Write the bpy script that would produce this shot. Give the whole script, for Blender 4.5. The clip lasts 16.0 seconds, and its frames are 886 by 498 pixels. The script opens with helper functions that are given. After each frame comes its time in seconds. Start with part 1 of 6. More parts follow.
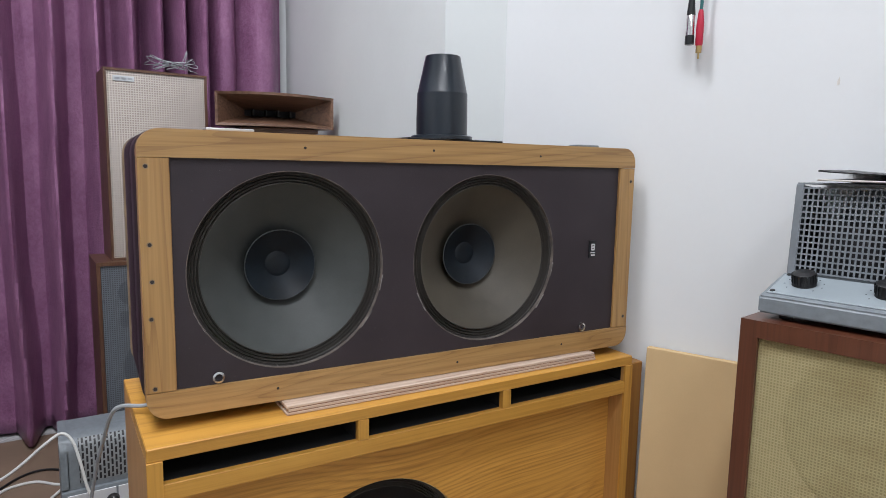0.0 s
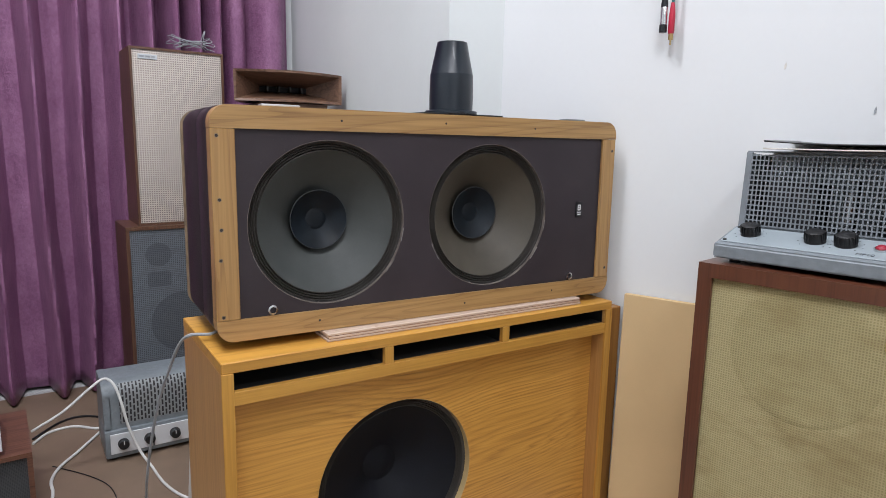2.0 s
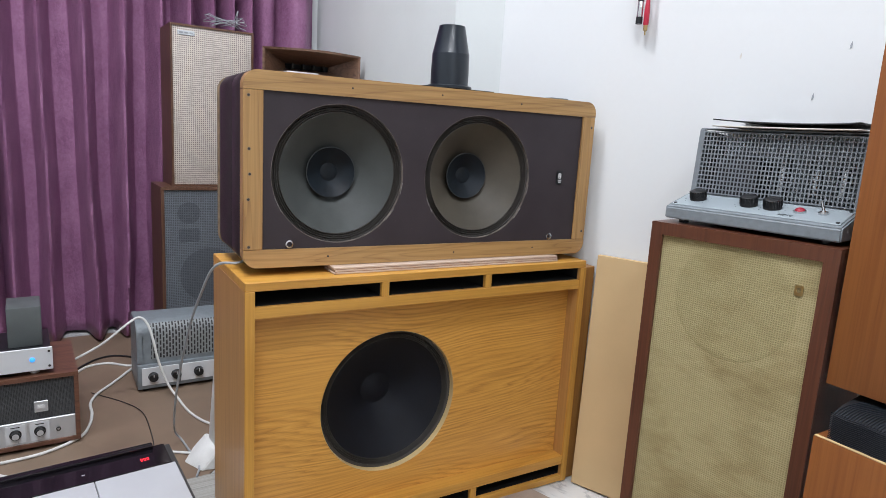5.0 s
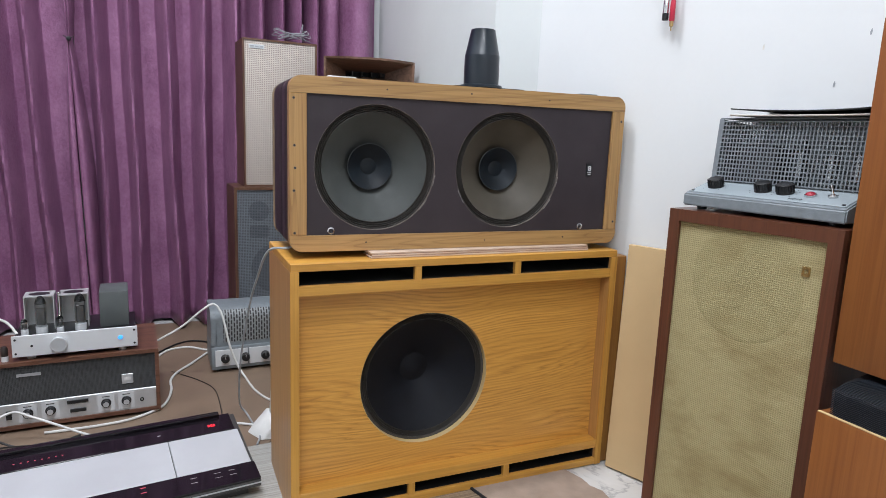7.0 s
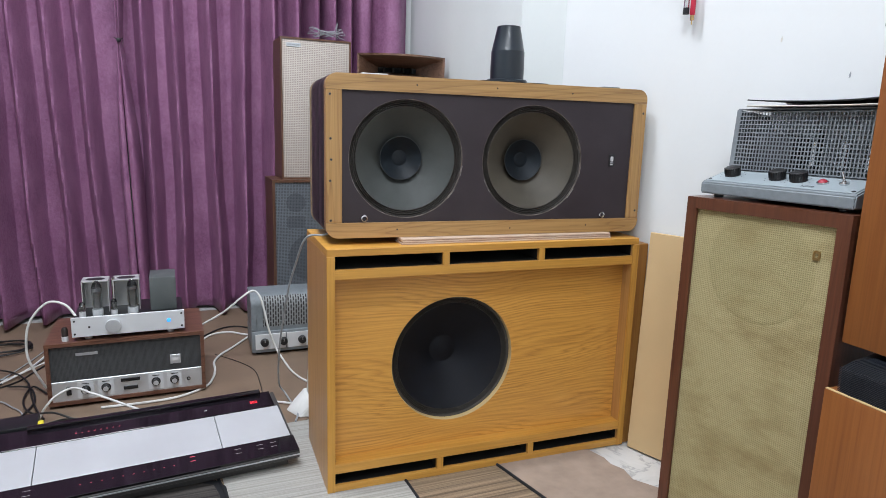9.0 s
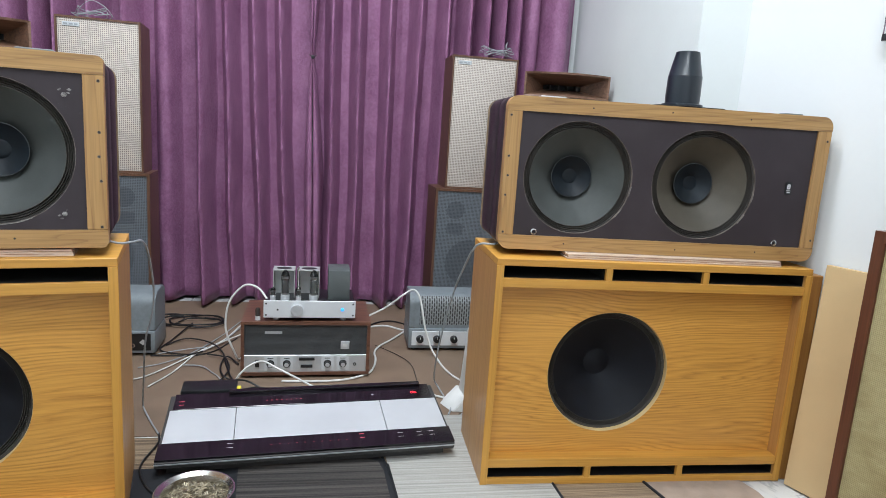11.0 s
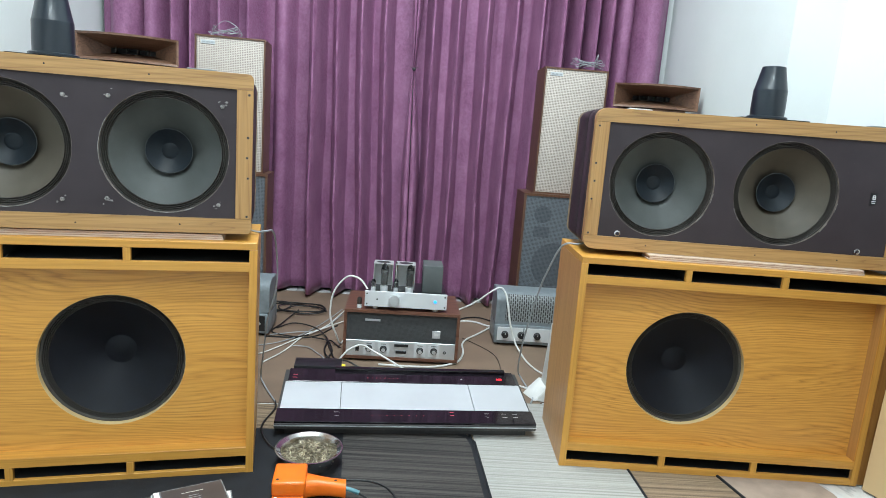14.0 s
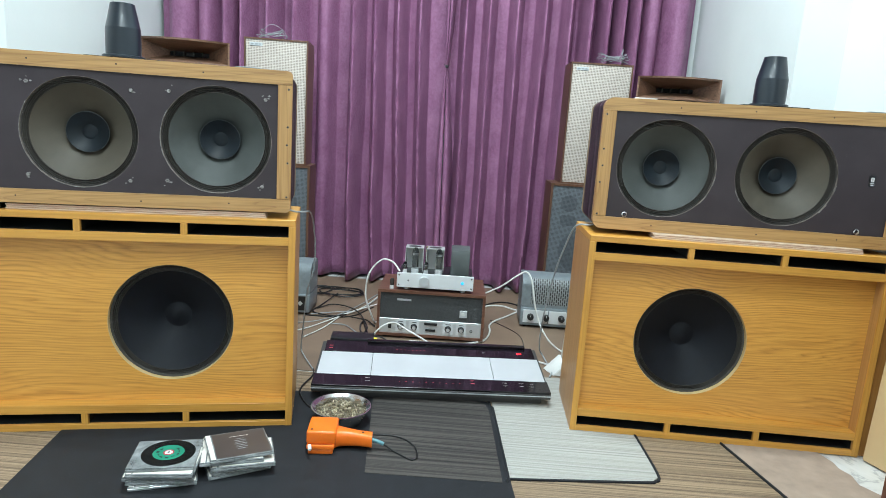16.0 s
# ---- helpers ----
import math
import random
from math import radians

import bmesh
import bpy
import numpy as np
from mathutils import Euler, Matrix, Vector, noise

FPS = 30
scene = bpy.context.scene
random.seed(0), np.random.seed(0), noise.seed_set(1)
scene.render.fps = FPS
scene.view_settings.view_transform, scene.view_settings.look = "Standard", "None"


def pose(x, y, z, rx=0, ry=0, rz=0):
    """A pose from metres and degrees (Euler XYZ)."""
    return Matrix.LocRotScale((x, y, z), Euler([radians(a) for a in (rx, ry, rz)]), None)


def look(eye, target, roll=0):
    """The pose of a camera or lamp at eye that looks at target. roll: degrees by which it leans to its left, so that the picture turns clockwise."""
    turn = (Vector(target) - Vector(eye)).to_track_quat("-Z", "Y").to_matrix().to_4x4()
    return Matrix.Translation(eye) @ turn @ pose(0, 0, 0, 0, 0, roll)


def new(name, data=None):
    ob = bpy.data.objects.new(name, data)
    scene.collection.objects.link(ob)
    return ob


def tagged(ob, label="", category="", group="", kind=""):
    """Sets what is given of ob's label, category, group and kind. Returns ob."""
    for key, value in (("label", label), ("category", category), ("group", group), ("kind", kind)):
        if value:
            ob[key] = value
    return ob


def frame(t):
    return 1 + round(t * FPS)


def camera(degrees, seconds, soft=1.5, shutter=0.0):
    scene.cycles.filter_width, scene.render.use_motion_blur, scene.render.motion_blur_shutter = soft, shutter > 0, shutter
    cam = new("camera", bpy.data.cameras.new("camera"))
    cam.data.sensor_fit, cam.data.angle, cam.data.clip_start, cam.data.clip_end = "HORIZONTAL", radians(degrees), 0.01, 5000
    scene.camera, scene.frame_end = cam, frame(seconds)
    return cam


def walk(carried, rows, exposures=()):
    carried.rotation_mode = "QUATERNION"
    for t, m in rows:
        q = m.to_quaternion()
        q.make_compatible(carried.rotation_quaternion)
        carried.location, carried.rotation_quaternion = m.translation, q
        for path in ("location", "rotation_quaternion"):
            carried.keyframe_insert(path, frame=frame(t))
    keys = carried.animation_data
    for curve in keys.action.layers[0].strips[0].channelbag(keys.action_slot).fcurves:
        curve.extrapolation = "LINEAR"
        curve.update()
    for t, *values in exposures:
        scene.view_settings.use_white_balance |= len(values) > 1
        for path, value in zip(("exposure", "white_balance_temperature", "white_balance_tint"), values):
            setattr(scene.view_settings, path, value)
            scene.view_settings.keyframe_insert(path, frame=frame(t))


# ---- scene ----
cam = camera(70.1, 16.0, soft=0.6)
PATH = [
    (0, (0.014, 0.016, 1.124), (1.093, 1.68, 0.872), 1.1),
    (0.5, (-0.044, -0.026, 1.13), (1.031, 1.64, 0.865), 0.4),
    (1, (-0.104, -0.074, 1.126), (0.967, 1.587, 0.819), 1.0),
    (1.5, (-0.137, -0.113, 1.123), (0.958, 1.53, 0.805), 1.1),
    (2, (-0.151, -0.149, 1.112), (0.955, 1.485, 0.785), 1.2),
    (2.5, (-0.162, -0.205, 1.091), (0.963, 1.407, 0.722), 1.9),
    (3, (-0.197, -0.261, 1.065), (0.918, 1.353, 0.676), 3.1),
    (3.5, (-0.219, -0.303, 1.06), (0.892, 1.31, 0.655), 3.2),
    (4, (-0.231, -0.328, 1.058), (0.875, 1.289, 0.655), 3.5),
    (4.2, (-0.239, -0.339, 1.059), (0.865, 1.285, 0.677), 3.5),
    (6.3, (-0.196, -0.512, 1.045), (0.707, 1.236, 0.685), 2.4),
    (6.5, (-0.192, -0.533, 1.039), (0.683, 1.23, 0.684), 2.2),
    (7, (-0.181, -0.572, 1.037), (0.658, 1.209, 0.689), 2.2),
    (7.5, (-0.167, -0.599, 1.033), (0.667, 1.185, 0.68), 2.2),
    (8, (-0.159, -0.614, 1.028), (0.662, 1.174, 0.67), 2.3),
    (8.2, (-0.163, -0.622, 1.028), (0.646, 1.17, 0.662), 2.2),
    (10.3, (-0.305, -0.735, 1.055), (0.199, 1.167, 0.699), 2.6),
    (10.5, (-0.316, -0.739, 1.057), (0.128, 1.178, 0.698), 3.0),
    (11, (-0.333, -0.754, 1.056), (0.006, 1.184, 0.695), 3.7),
    (11.5, (-0.342, -0.792, 1.058), (-0.066, 1.156, 0.697), 4.1),
    (12, (-0.354, -0.826, 1.059), (-0.12, 1.127, 0.696), 3.9),
    (12.5, (-0.367, -0.852, 1.063), (-0.18, 1.105, 0.699), 3.8),
    (13, (-0.374, -0.878, 1.066), (-0.232, 1.084, 0.709), 3.7),
    (13.5, (-0.379, -0.918, 1.064), (-0.269, 1.047, 0.706), 3.8),
    (14, (-0.386, -0.957, 1.06), (-0.307, 1.009, 0.7), 4.3),
    (14.5, (-0.379, -0.983, 1.055), (-0.323, 0.982, 0.687), 4.5),
    (15, (-0.358, -1.015, 1.053), (-0.357, 0.95, 0.681), 4.1),
    (15.5, (-0.328, -1.084, 1.047), (-0.37, 0.879, 0.67), 3.6),
    (16, (-0.297, -1.165, 1.033), (-0.362, 0.799, 0.661), 3.8),
]
SCALE = 0.80  # metres to one unit of the plan: set by the 12 cm disc and its case
TO_METRES = Matrix.Scale(SCALE, 4)
walk(cam, [(t, look(SCALE * Vector(eye), SCALE * Vector(target), roll)) for t, eye, target, roll in PATH],
     exposures=[(0, -0.11, 6670, 14), (2, 0.0, 6680, 15), (3.5, 0.12, 6630, 14), (7, 0.14, 6580, 13), (8, 0.17, 6540, 12), (10.5, 0.26, 6470, 10), (11.5, 0.37, 6420, 5), (13, 0.48, 6370, 2), (16, 0.56, 6240, -3)])

# ---- light and exposure ----
world = bpy.data.worlds.new("world")
scene.world = world
world.use_nodes = True
world.node_tree.nodes["Background"].inputs[0].default_value = (0.75, 0.85, 1.0, 1)
world.node_tree.nodes["Background"].inputs[1].default_value = 0.05


def area(name, m, sx, sy, power, colour):
    lamp = bpy.data.lights.new(name, "AREA")
    lamp.shape, lamp.size, lamp.size_y, lamp.energy, lamp.color = "RECTANGLE", SCALE * sx, SCALE * sy, power, colour
    ob = new(name, lamp)
    ob.matrix_world = Matrix.Translation(SCALE * m.translation) @ m.to_3x3().to_4x4()
    return ob


LAMPS = [(-0.50, 1.12), (-0.50, -0.55), (-0.50, -2.0)]
for (lx, ly), watts in zip(LAMPS, (48.0, 38.0, 26.0)):
    area("ceiling_lamp_light", pose(lx, ly, 3.82), 1.2, 0.3, watts, (0.86, 0.93, 1.0))


# ---- materials ----
def nodes_of(name):
    m = bpy.data.materials.new(name)
    m.use_nodes = True
    t = m.node_tree
    return m, t, t.nodes["Principled BSDF"]


def coords(t, scale, turn=(0, 0, 0)):
    c = t.nodes.new("ShaderNodeTexCoord")
    mp = t.nodes.new("ShaderNodeMapping")
    mp.inputs["Scale"].default_value = scale
    mp.inputs["Rotation"].default_value = turn
    t.links.new(c.outputs["Object"], mp.inputs["Vector"])
    return mp.outputs["Vector"]


def noise_of(t, vec, scale, detail=4.0, rough=0.55, distortion=0.0):
    n = t.nodes.new("ShaderNodeTexNoise")
    n.inputs["Scale"].default_value, n.inputs["Detail"].default_value = scale, detail
    n.inputs["Roughness"].default_value, n.inputs["Distortion"].default_value = rough, distortion
    t.links.new(vec, n.inputs["Vector"])
    return n.outputs["Fac"]


def ramp(t, fac, stops):
    r = t.nodes.new("ShaderNodeValToRGB")
    el = r.color_ramp.elements
    while len(el) < len(stops):
        el.new(0.5)
    for e, (p, c) in zip(el, stops):
        e.position, e.color = p, (*c, 1)
    t.links.new(fac, r.inputs["Fac"])
    return r.outputs["Color"]


def mixed(t, fac, a, b, mode="MIX"):
    n = t.nodes.new("ShaderNodeMix")
    n.data_type, n.blend_type = "RGBA", mode
    for sock, v in ((n.inputs[0], fac), (n.inputs[6], a), (n.inputs[7], b)):
        if isinstance(v, (int, float)):
            sock.default_value = v
        elif isinstance(v, tuple):
            sock.default_value = (*v, 1)
        else:
            t.links.new(v, sock)
    return n.outputs[2]


def bumped(t, p, height, strength, distance=0.002):
    b = t.nodes.new("ShaderNodeBump")
    b.inputs["Strength"].default_value, b.inputs["Distance"].default_value = strength, distance
    t.links.new(height, b.inputs["Height"])
    t.links.new(b.outputs["Normal"], p.inputs["Normal"])


def plain(name, colour, rough=0.5, metal=0.0, vary=0.18, scale=9.0, bump=0.15, fine=260.0, coat=0.0, specks=None, spec=0.5):
    """Paint, plastic or metal: a slow drift of tone, fine grain and relief."""
    m, t, p = nodes_of(name)
    v = coords(t, (1, 1, 1))
    big, small = noise_of(t, v, scale), noise_of(t, v, fine, 2.0)
    dark = tuple(c * (1 - vary) for c in colour)
    lite = tuple(min(1, c * (1 + vary)) for c in colour)
    col = ramp(t, big, [(0.3, dark), (0.7, lite)])
    col = mixed(t, 0.12, col, ramp(t, small, [(0.35, dark), (0.65, lite)]))
    if specks:
        chip = noise_of(t, v, 150.0, 3.0, 0.7)
        patch = noise_of(t, v, 7.0, 2.0)
        both = mixed(t, 1.0, ramp(t, chip, [(0.66, (0, 0, 0)), (0.72, (1, 1, 1))]), ramp(t, patch, [(0.42, (0, 0, 0)), (0.62, (1, 1, 1))]), "MULTIPLY")
        col = mixed(t, both, col, specks)
    t.links.new(col, p.inputs["Base Color"])
    p.inputs["Metallic"].default_value = metal
    p.inputs["Coat Weight"].default_value = coat
    p.inputs["Specular IOR Level"].default_value = spec
    mr = t.nodes.new("ShaderNodeMapRange")
    mr.inputs["To Min"].default_value, mr.inputs["To Max"].default_value = max(0.02, rough - 0.08), min(1, rough + 0.08)
    t.links.new(big, mr.inputs["Value"])
    t.links.new(mr.outputs["Result"], p.inputs["Roughness"])
    if bump:
        bumped(t, p, small, bump, 0.0006)
    return m


def wood(name, dark, mid, lite, rough=0.42, axis="X", fine=60.0, wide=7.0, coat=0.15, knots=1.6, rings=14.0, pore=0.5, tone=0.35):
    """Veneer or plank: long wavering grain along one axis, with pores and a slow drift of tone."""
    m, t, p = nodes_of(name)
    st = {"X": (0.07, 1, 1), "Y": (1, 0.07, 1), "Z": (1, 1, 0.07)}[axis]
    v = coords(t, st)
    year = noise_of(t, v, wide, 3.0, 0.5, knots)
    w = t.nodes.new("ShaderNodeMath")
    w.operation = "MULTIPLY"
    w.inputs[1].default_value = rings
    t.links.new(year, w.inputs[0])
    s = t.nodes.new("ShaderNodeMath")
    s.operation = "FRACT"
    t.links.new(w.outputs[0], s.inputs[0])
    grain = ramp(t, s.outputs[0], [(0.0, mid), (0.35, lite), (0.80, mid), (0.96, dark)])
    sv = {"X": (0.02, 1, 1), "Y": (1, 0.02, 1), "Z": (1, 1, 0.02)}[axis]
    pores = noise_of(t, coords(t, sv), fine * 2.4, 3.0, 0.65)
    grain = mixed(t, pore, grain, ramp(t, pores, [(0.38, dark), (0.56, lite)]))
    drift = noise_of(t, coords(t, (1, 1, 1)), 3.0, 2.0)
    grain = mixed(t, tone, grain, ramp(t, drift, [(0.3, mid), (0.7, lite)]))
    t.links.new(grain, p.inputs["Base Color"])
    p.inputs["Roughness"].default_value = rough
    p.inputs["Coat Weight"].default_value = coat
    p.inputs["Coat Roughness"].default_value = 0.3
    bumped(t, p, pores, 0.12, 0.0008)
    return m


def weave(name, thread, gap, pitch, rough=0.85, stain=None, axes=(0, 2)):
    """Woven grille cloth: two crossing sets of threads at a true pitch."""
    m, t, p = nodes_of(name)
    c = t.nodes.new("ShaderNodeTexCoord")
    sep = t.nodes.new("ShaderNodeSeparateXYZ")
    t.links.new(c.outputs["Object"], sep.inputs[0])
    parts = []
    wob = noise_of(t, coords(t, (1, 1, 1)), 35.0, 2.0)
    for a in axes:
        k = t.nodes.new("ShaderNodeMath")
        k.operation, k.inputs[1].default_value = "MULTIPLY", 2 * math.pi / pitch
        w = t.nodes.new("ShaderNodeMath")
        w.operation, w.inputs[1].default_value = "MULTIPLY_ADD", pitch * 0.1
        t.links.new(wob, w.inputs[0])
        t.links.new(sep.outputs[a], w.inputs[2])
        t.links.new(w.outputs[0], k.inputs[0])
        sn = t.nodes.new("ShaderNodeMath")
        sn.operation = "SINE"
        t.links.new(k.outputs[0], sn.inputs[0])
        parts.append(sn.outputs[0])
    mx = t.nodes.new("ShaderNodeMath")
    mx.operation = "MAXIMUM"
    t.links.new(parts[0], mx.inputs[0])
    t.links.new(parts[1], mx.inputs[1])
    v = coords(t, (1, 1, 1))
    slow, fine = noise_of(t, coords(t, (1, 1, 2.2)), 4.5, 5.0, 0.6), noise_of(t, coords(t, (0.5, 1, 1)), 110.0, 4.0)
    col = ramp(t, mx.outputs[0], [(0.0, gap), (0.55, thread)])
    col = mixed(t, 0.22, col, ramp(t, fine, [(0.3, gap), (0.7, thread)]))
    if stain:
        col = mixed(t, ramp(t, slow, [(0.46, (0, 0, 0)), (0.72, (0.75, 0.75, 0.75))]), col, stain)
    t.links.new(col, p.inputs["Base Color"])
    p.inputs["Roughness"].default_value = rough
    bumped(t, p, mx.outputs[0], 0.3, 0.001)
    return m


def striped(name, a, b, pitch, axis, rough=0.9):
    """Ribbed matting: uneven ribs across one axis."""
    m, t, p = nodes_of(name)
    sc = [0.12, 0.12, 0.12]
    sc[axis] = 1.1 / pitch / 5
    v = coords(t, tuple(sc))
    n = noise_of(t, v, 5.0, 2.5, 0.7)
    g = noise_of(t, coords(t, (1, 1, 1)), 240.0, 2.0)
    col = mixed(t, 0.25, ramp(t, n, [(0.38, a), (0.6, b)]), ramp(t, g, [(0.3, a), (0.7, b)]))
    t.links.new(col, p.inputs["Base Color"])
    p.inputs["Roughness"].default_value = rough
    bumped(t, p, n, 0.6, 0.003)
    return m


def slotted(name, metal_colour, hole, w, h, rough=0.4):
    """Painted sheet with rows of punched slots, each row offset by half."""
    m, t, p = nodes_of(name)
    v = t.nodes.new("ShaderNodeTexCoord").outputs["UV"]
    b = t.nodes.new("ShaderNodeTexBrick")
    b.offset, b.squash = 0.5, 1.0
    b.inputs["Scale"].default_value = 1.0
    b.inputs["Brick Width"].default_value, b.inputs["Row Height"].default_value = h, w
    b.inputs["Mortar Size"].default_value, b.inputs["Mortar Smooth"].default_value = w * 0.26, 0.1
    b.inputs["Color1"].default_value = b.inputs["Color2"].default_value = (*hole, 1)
    g = noise_of(t, coords(t, (1, 1, 1)), 12.0)
    t.links.new(ramp(t, g, [(0.3, tuple(c * 0.85 for c in metal_colour)), (0.7, metal_colour)]), b.inputs["Mortar"])
    t.links.new(v, b.inputs["Vector"])
    t.links.new(b.outputs["Color"], p.inputs["Base Color"])
    p.inputs["Roughness"].default_value = rough
    bumped(t, p, b.outputs["Fac"], 0.6, 0.0015)
    return m


def glow(name, colour, power):
    m, t, p = nodes_of(name)
    p.inputs["Base Color"].default_value = (*colour, 1)
    p.inputs["Emission Color"].default_value = (*colour, 1)
    p.inputs["Emission Strength"].default_value = power
    return m


def glass_of(name):
    m, t, p = nodes_of(name)
    p.inputs["Base Color"].default_value = (0.95, 0.97, 0.97, 1)
    p.inputs["Transmission Weight"].default_value = 1.0
    p.inputs["Roughness"].default_value = 0.02
    p.inputs["IOR"].default_value = 1.3
    return m


def cloth_of(name, dark, lite):
    """Crushed velvet: soft blotches, fine crush marks and fibre."""
    m, t, p = nodes_of(name)
    blot = noise_of(t, coords(t, (1, 1, 0.7)), 9.0, 4.0, 0.6)
    crush = noise_of(t, coords(t, (1, 1, 0.8)), 75.0, 4.0, 0.7, 0.6)
    fib = noise_of(t, coords(t, (1, 1, 1)), 420.0, 2.0)
    col = ramp(t, blot, [(0.3, dark), (0.72, lite)])
    col = mixed(t, 0.42, col, ramp(t, crush, [(0.36, dark), (0.66, lite)]))
    col = mixed(t, 0.15, col, ramp(t, fib, [(0.3, dark), (0.7, lite)]))
    t.links.new(col, p.inputs["Base Color"])
    p.inputs["Roughness"].default_value = 0.42
    p.inputs["Sheen Weight"].default_value = 0.05
    p.inputs["Sheen Roughness"].default_value = 0.35
    p.inputs["Sheen Tint"].default_value = (0.75, 0.42, 0.68, 1)
    p.inputs["Specular IOR Level"].default_value = 0.55
    p.inputs["Specular Tint"].default_value = (0.9, 0.62, 0.85, 1)
    bumped(t, p, crush, 0.85, 0.004)
    return m


def marble_of(name):
    m, t, p = nodes_of(name)
    v = coords(t, (1, 1, 1))
    n = noise_of(t, v, 3.0, 6.0, 0.6, 1.8)
    k = t.nodes.new("ShaderNodeMath")
    k.operation, k.inputs[1].default_value = "SUBTRACT", 0.5
    t.links.new(n, k.inputs[0])
    ab = t.nodes.new("ShaderNodeMath")
    ab.operation = "ABSOLUTE"
    t.links.new(k.outputs[0], ab.inputs[0])
    col = ramp(t, ab.outputs[0], [(0.0, (0.42, 0.43, 0.44)), (0.03, (0.62, 0.62, 0.61)), (0.2, (0.69, 0.69, 0.68))])
    t.links.new(col, p.inputs["Base Color"])
    p.inputs["Roughness"].default_value = 0.18
    return m


def flat_sawn(name, dark, mid, lite, pitch=0.0125, swing=0.26, rough=0.36):
    """A flat-sawn veneer: growth lines along x that bow into long arches, some close and dark, some faint."""
    m, t, p = nodes_of(name)
    c = t.nodes.new("ShaderNodeTexCoord")
    sep = t.nodes.new("ShaderNodeSeparateXYZ")
    t.links.new(c.outputs["Object"], sep.inputs[0])

    def calc(op, a, b, third=None):
        n = t.nodes.new("ShaderNodeMath")
        n.operation = op
        for k, v in enumerate((a, b) if third is None else (a, b, third)):
            if isinstance(v, (int, float)):
                n.inputs[k].default_value = v
            else:
                t.links.new(v, n.inputs[k])
        return n.outputs[0]
    arch = noise_of(t, coords(t, (0.8, 1, 2.2)), 1.7, 1.0, 0.4)
    waver = noise_of(t, coords(t, (0.9, 1, 16.0)), 2.4, 3.0, 0.6)
    f = calc("MULTIPLY_ADD", arch, swing, sep.outputs[2])
    f = calc("MULTIPLY_ADD", waver, 0.034, f)
    line = calc("FRACT", calc("DIVIDE", f, pitch), 0.0)
    grain = ramp(t, line, [(0.0, mid), (0.22, lite), (0.55, mid), (0.82, dark), (0.94, mid)])
    patch = noise_of(t, coords(t, (1.2, 1, 3.5)), 3.0, 2.0)
    faint = ramp(t, patch, [(0.34, (0.30, 0.30, 0.30)), (0.60, (1, 1, 1))])
    grain = mixed(t, faint, mid, grain)
    pores = noise_of(t, coords(t, (0.025, 1, 1)), 210.0, 3.0, 0.65)
    grain = mixed(t, 0.30, grain, ramp(t, pores, [(0.36, dark), (0.58, lite)]))
    drift = noise_of(t, coords(t, (1, 1, 1)), 2.4, 2.0)
    grain = mixed(t, 0.22, grain, ramp(t, drift, [(0.3, mid), (0.7, lite)]))
    t.links.new(grain, p.inputs["Base Color"])
    p.inputs["Roughness"].default_value = rough
    p.inputs["Coat Weight"].default_value = 0.2
    p.inputs["Coat Roughness"].default_value = 0.28
    bumped(t, p, pores, 0.12, 0.0008)
    return m


OAK = flat_sawn("oak_veneer", (0.36, 0.139, 0.024), (0.635, 0.306, 0.057), (0.76, 0.402, 0.094))
OAK_BACK = wood("oak_back", (0.39, 0.160, 0.022), (0.58, 0.278, 0.038), (0.69, 0.358, 0.056), wide=8.5, knots=0.45, fine=90.0, rings=20.0, pore=0.36, tone=0.25)
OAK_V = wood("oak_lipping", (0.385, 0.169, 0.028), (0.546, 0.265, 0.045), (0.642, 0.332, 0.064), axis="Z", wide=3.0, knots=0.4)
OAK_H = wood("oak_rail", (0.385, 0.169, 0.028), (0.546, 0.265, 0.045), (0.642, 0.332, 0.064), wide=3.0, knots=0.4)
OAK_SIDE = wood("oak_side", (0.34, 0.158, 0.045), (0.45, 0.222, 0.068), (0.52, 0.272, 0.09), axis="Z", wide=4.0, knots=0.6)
BEECH = wood("beech_strip", (0.24, 0.122, 0.045), (0.40, 0.220, 0.076), (0.49, 0.292, 0.112), wide=6.0, knots=0.9, pore=0.42, tone=0.2)
BEECH_V = wood("beech_upright", (0.25, 0.122, 0.042), (0.405, 0.218, 0.072), (0.485, 0.284, 0.106), axis="Z", wide=6.0, knots=0.9, pore=0.42, tone=0.2)
WALNUT = wood("walnut_veneer", (0.045, 0.02, 0.012), (0.10, 0.046, 0.026), (0.15, 0.072, 0.042), axis="Z", wide=5.0)
WALNUT_RED = wood("red_walnut_case", (0.05, 0.020, 0.012), (0.120, 0.050, 0.030), (0.17, 0.076, 0.046), wide=6.0, pore=0.4, tone=0.2)
WALNUT_H = wood("walnut_flat", (0.055, 0.026, 0.015), (0.15, 0.075, 0.045), (0.22, 0.118, 0.074), wide=6.0, pore=0.4, tone=0.2)
MAHOGANY = wood("mahogany_frame", (0.055, 0.017, 0.009), (0.095, 0.031, 0.016), (0.125, 0.043, 0.022), axis="Z", wide=4.0, rough=0.32)
TEAK = wood("teak_panel", (0.17, 0.053, 0.015), (0.235, 0.078, 0.021), (0.285, 0.103, 0.029), axis="Z", wide=4.0, rough=0.38, knots=0.5)
PLY = wood("birch_plywood_edge", (0.34, 0.21, 0.15), (0.54, 0.40, 0.31), (0.66, 0.53, 0.43), wide=16.0, rough=0.7, coat=0.0, knots=0.3)
PLY_DARK = plain("plywood_glue_line", (0.28, 0.16, 0.11), 0.8)
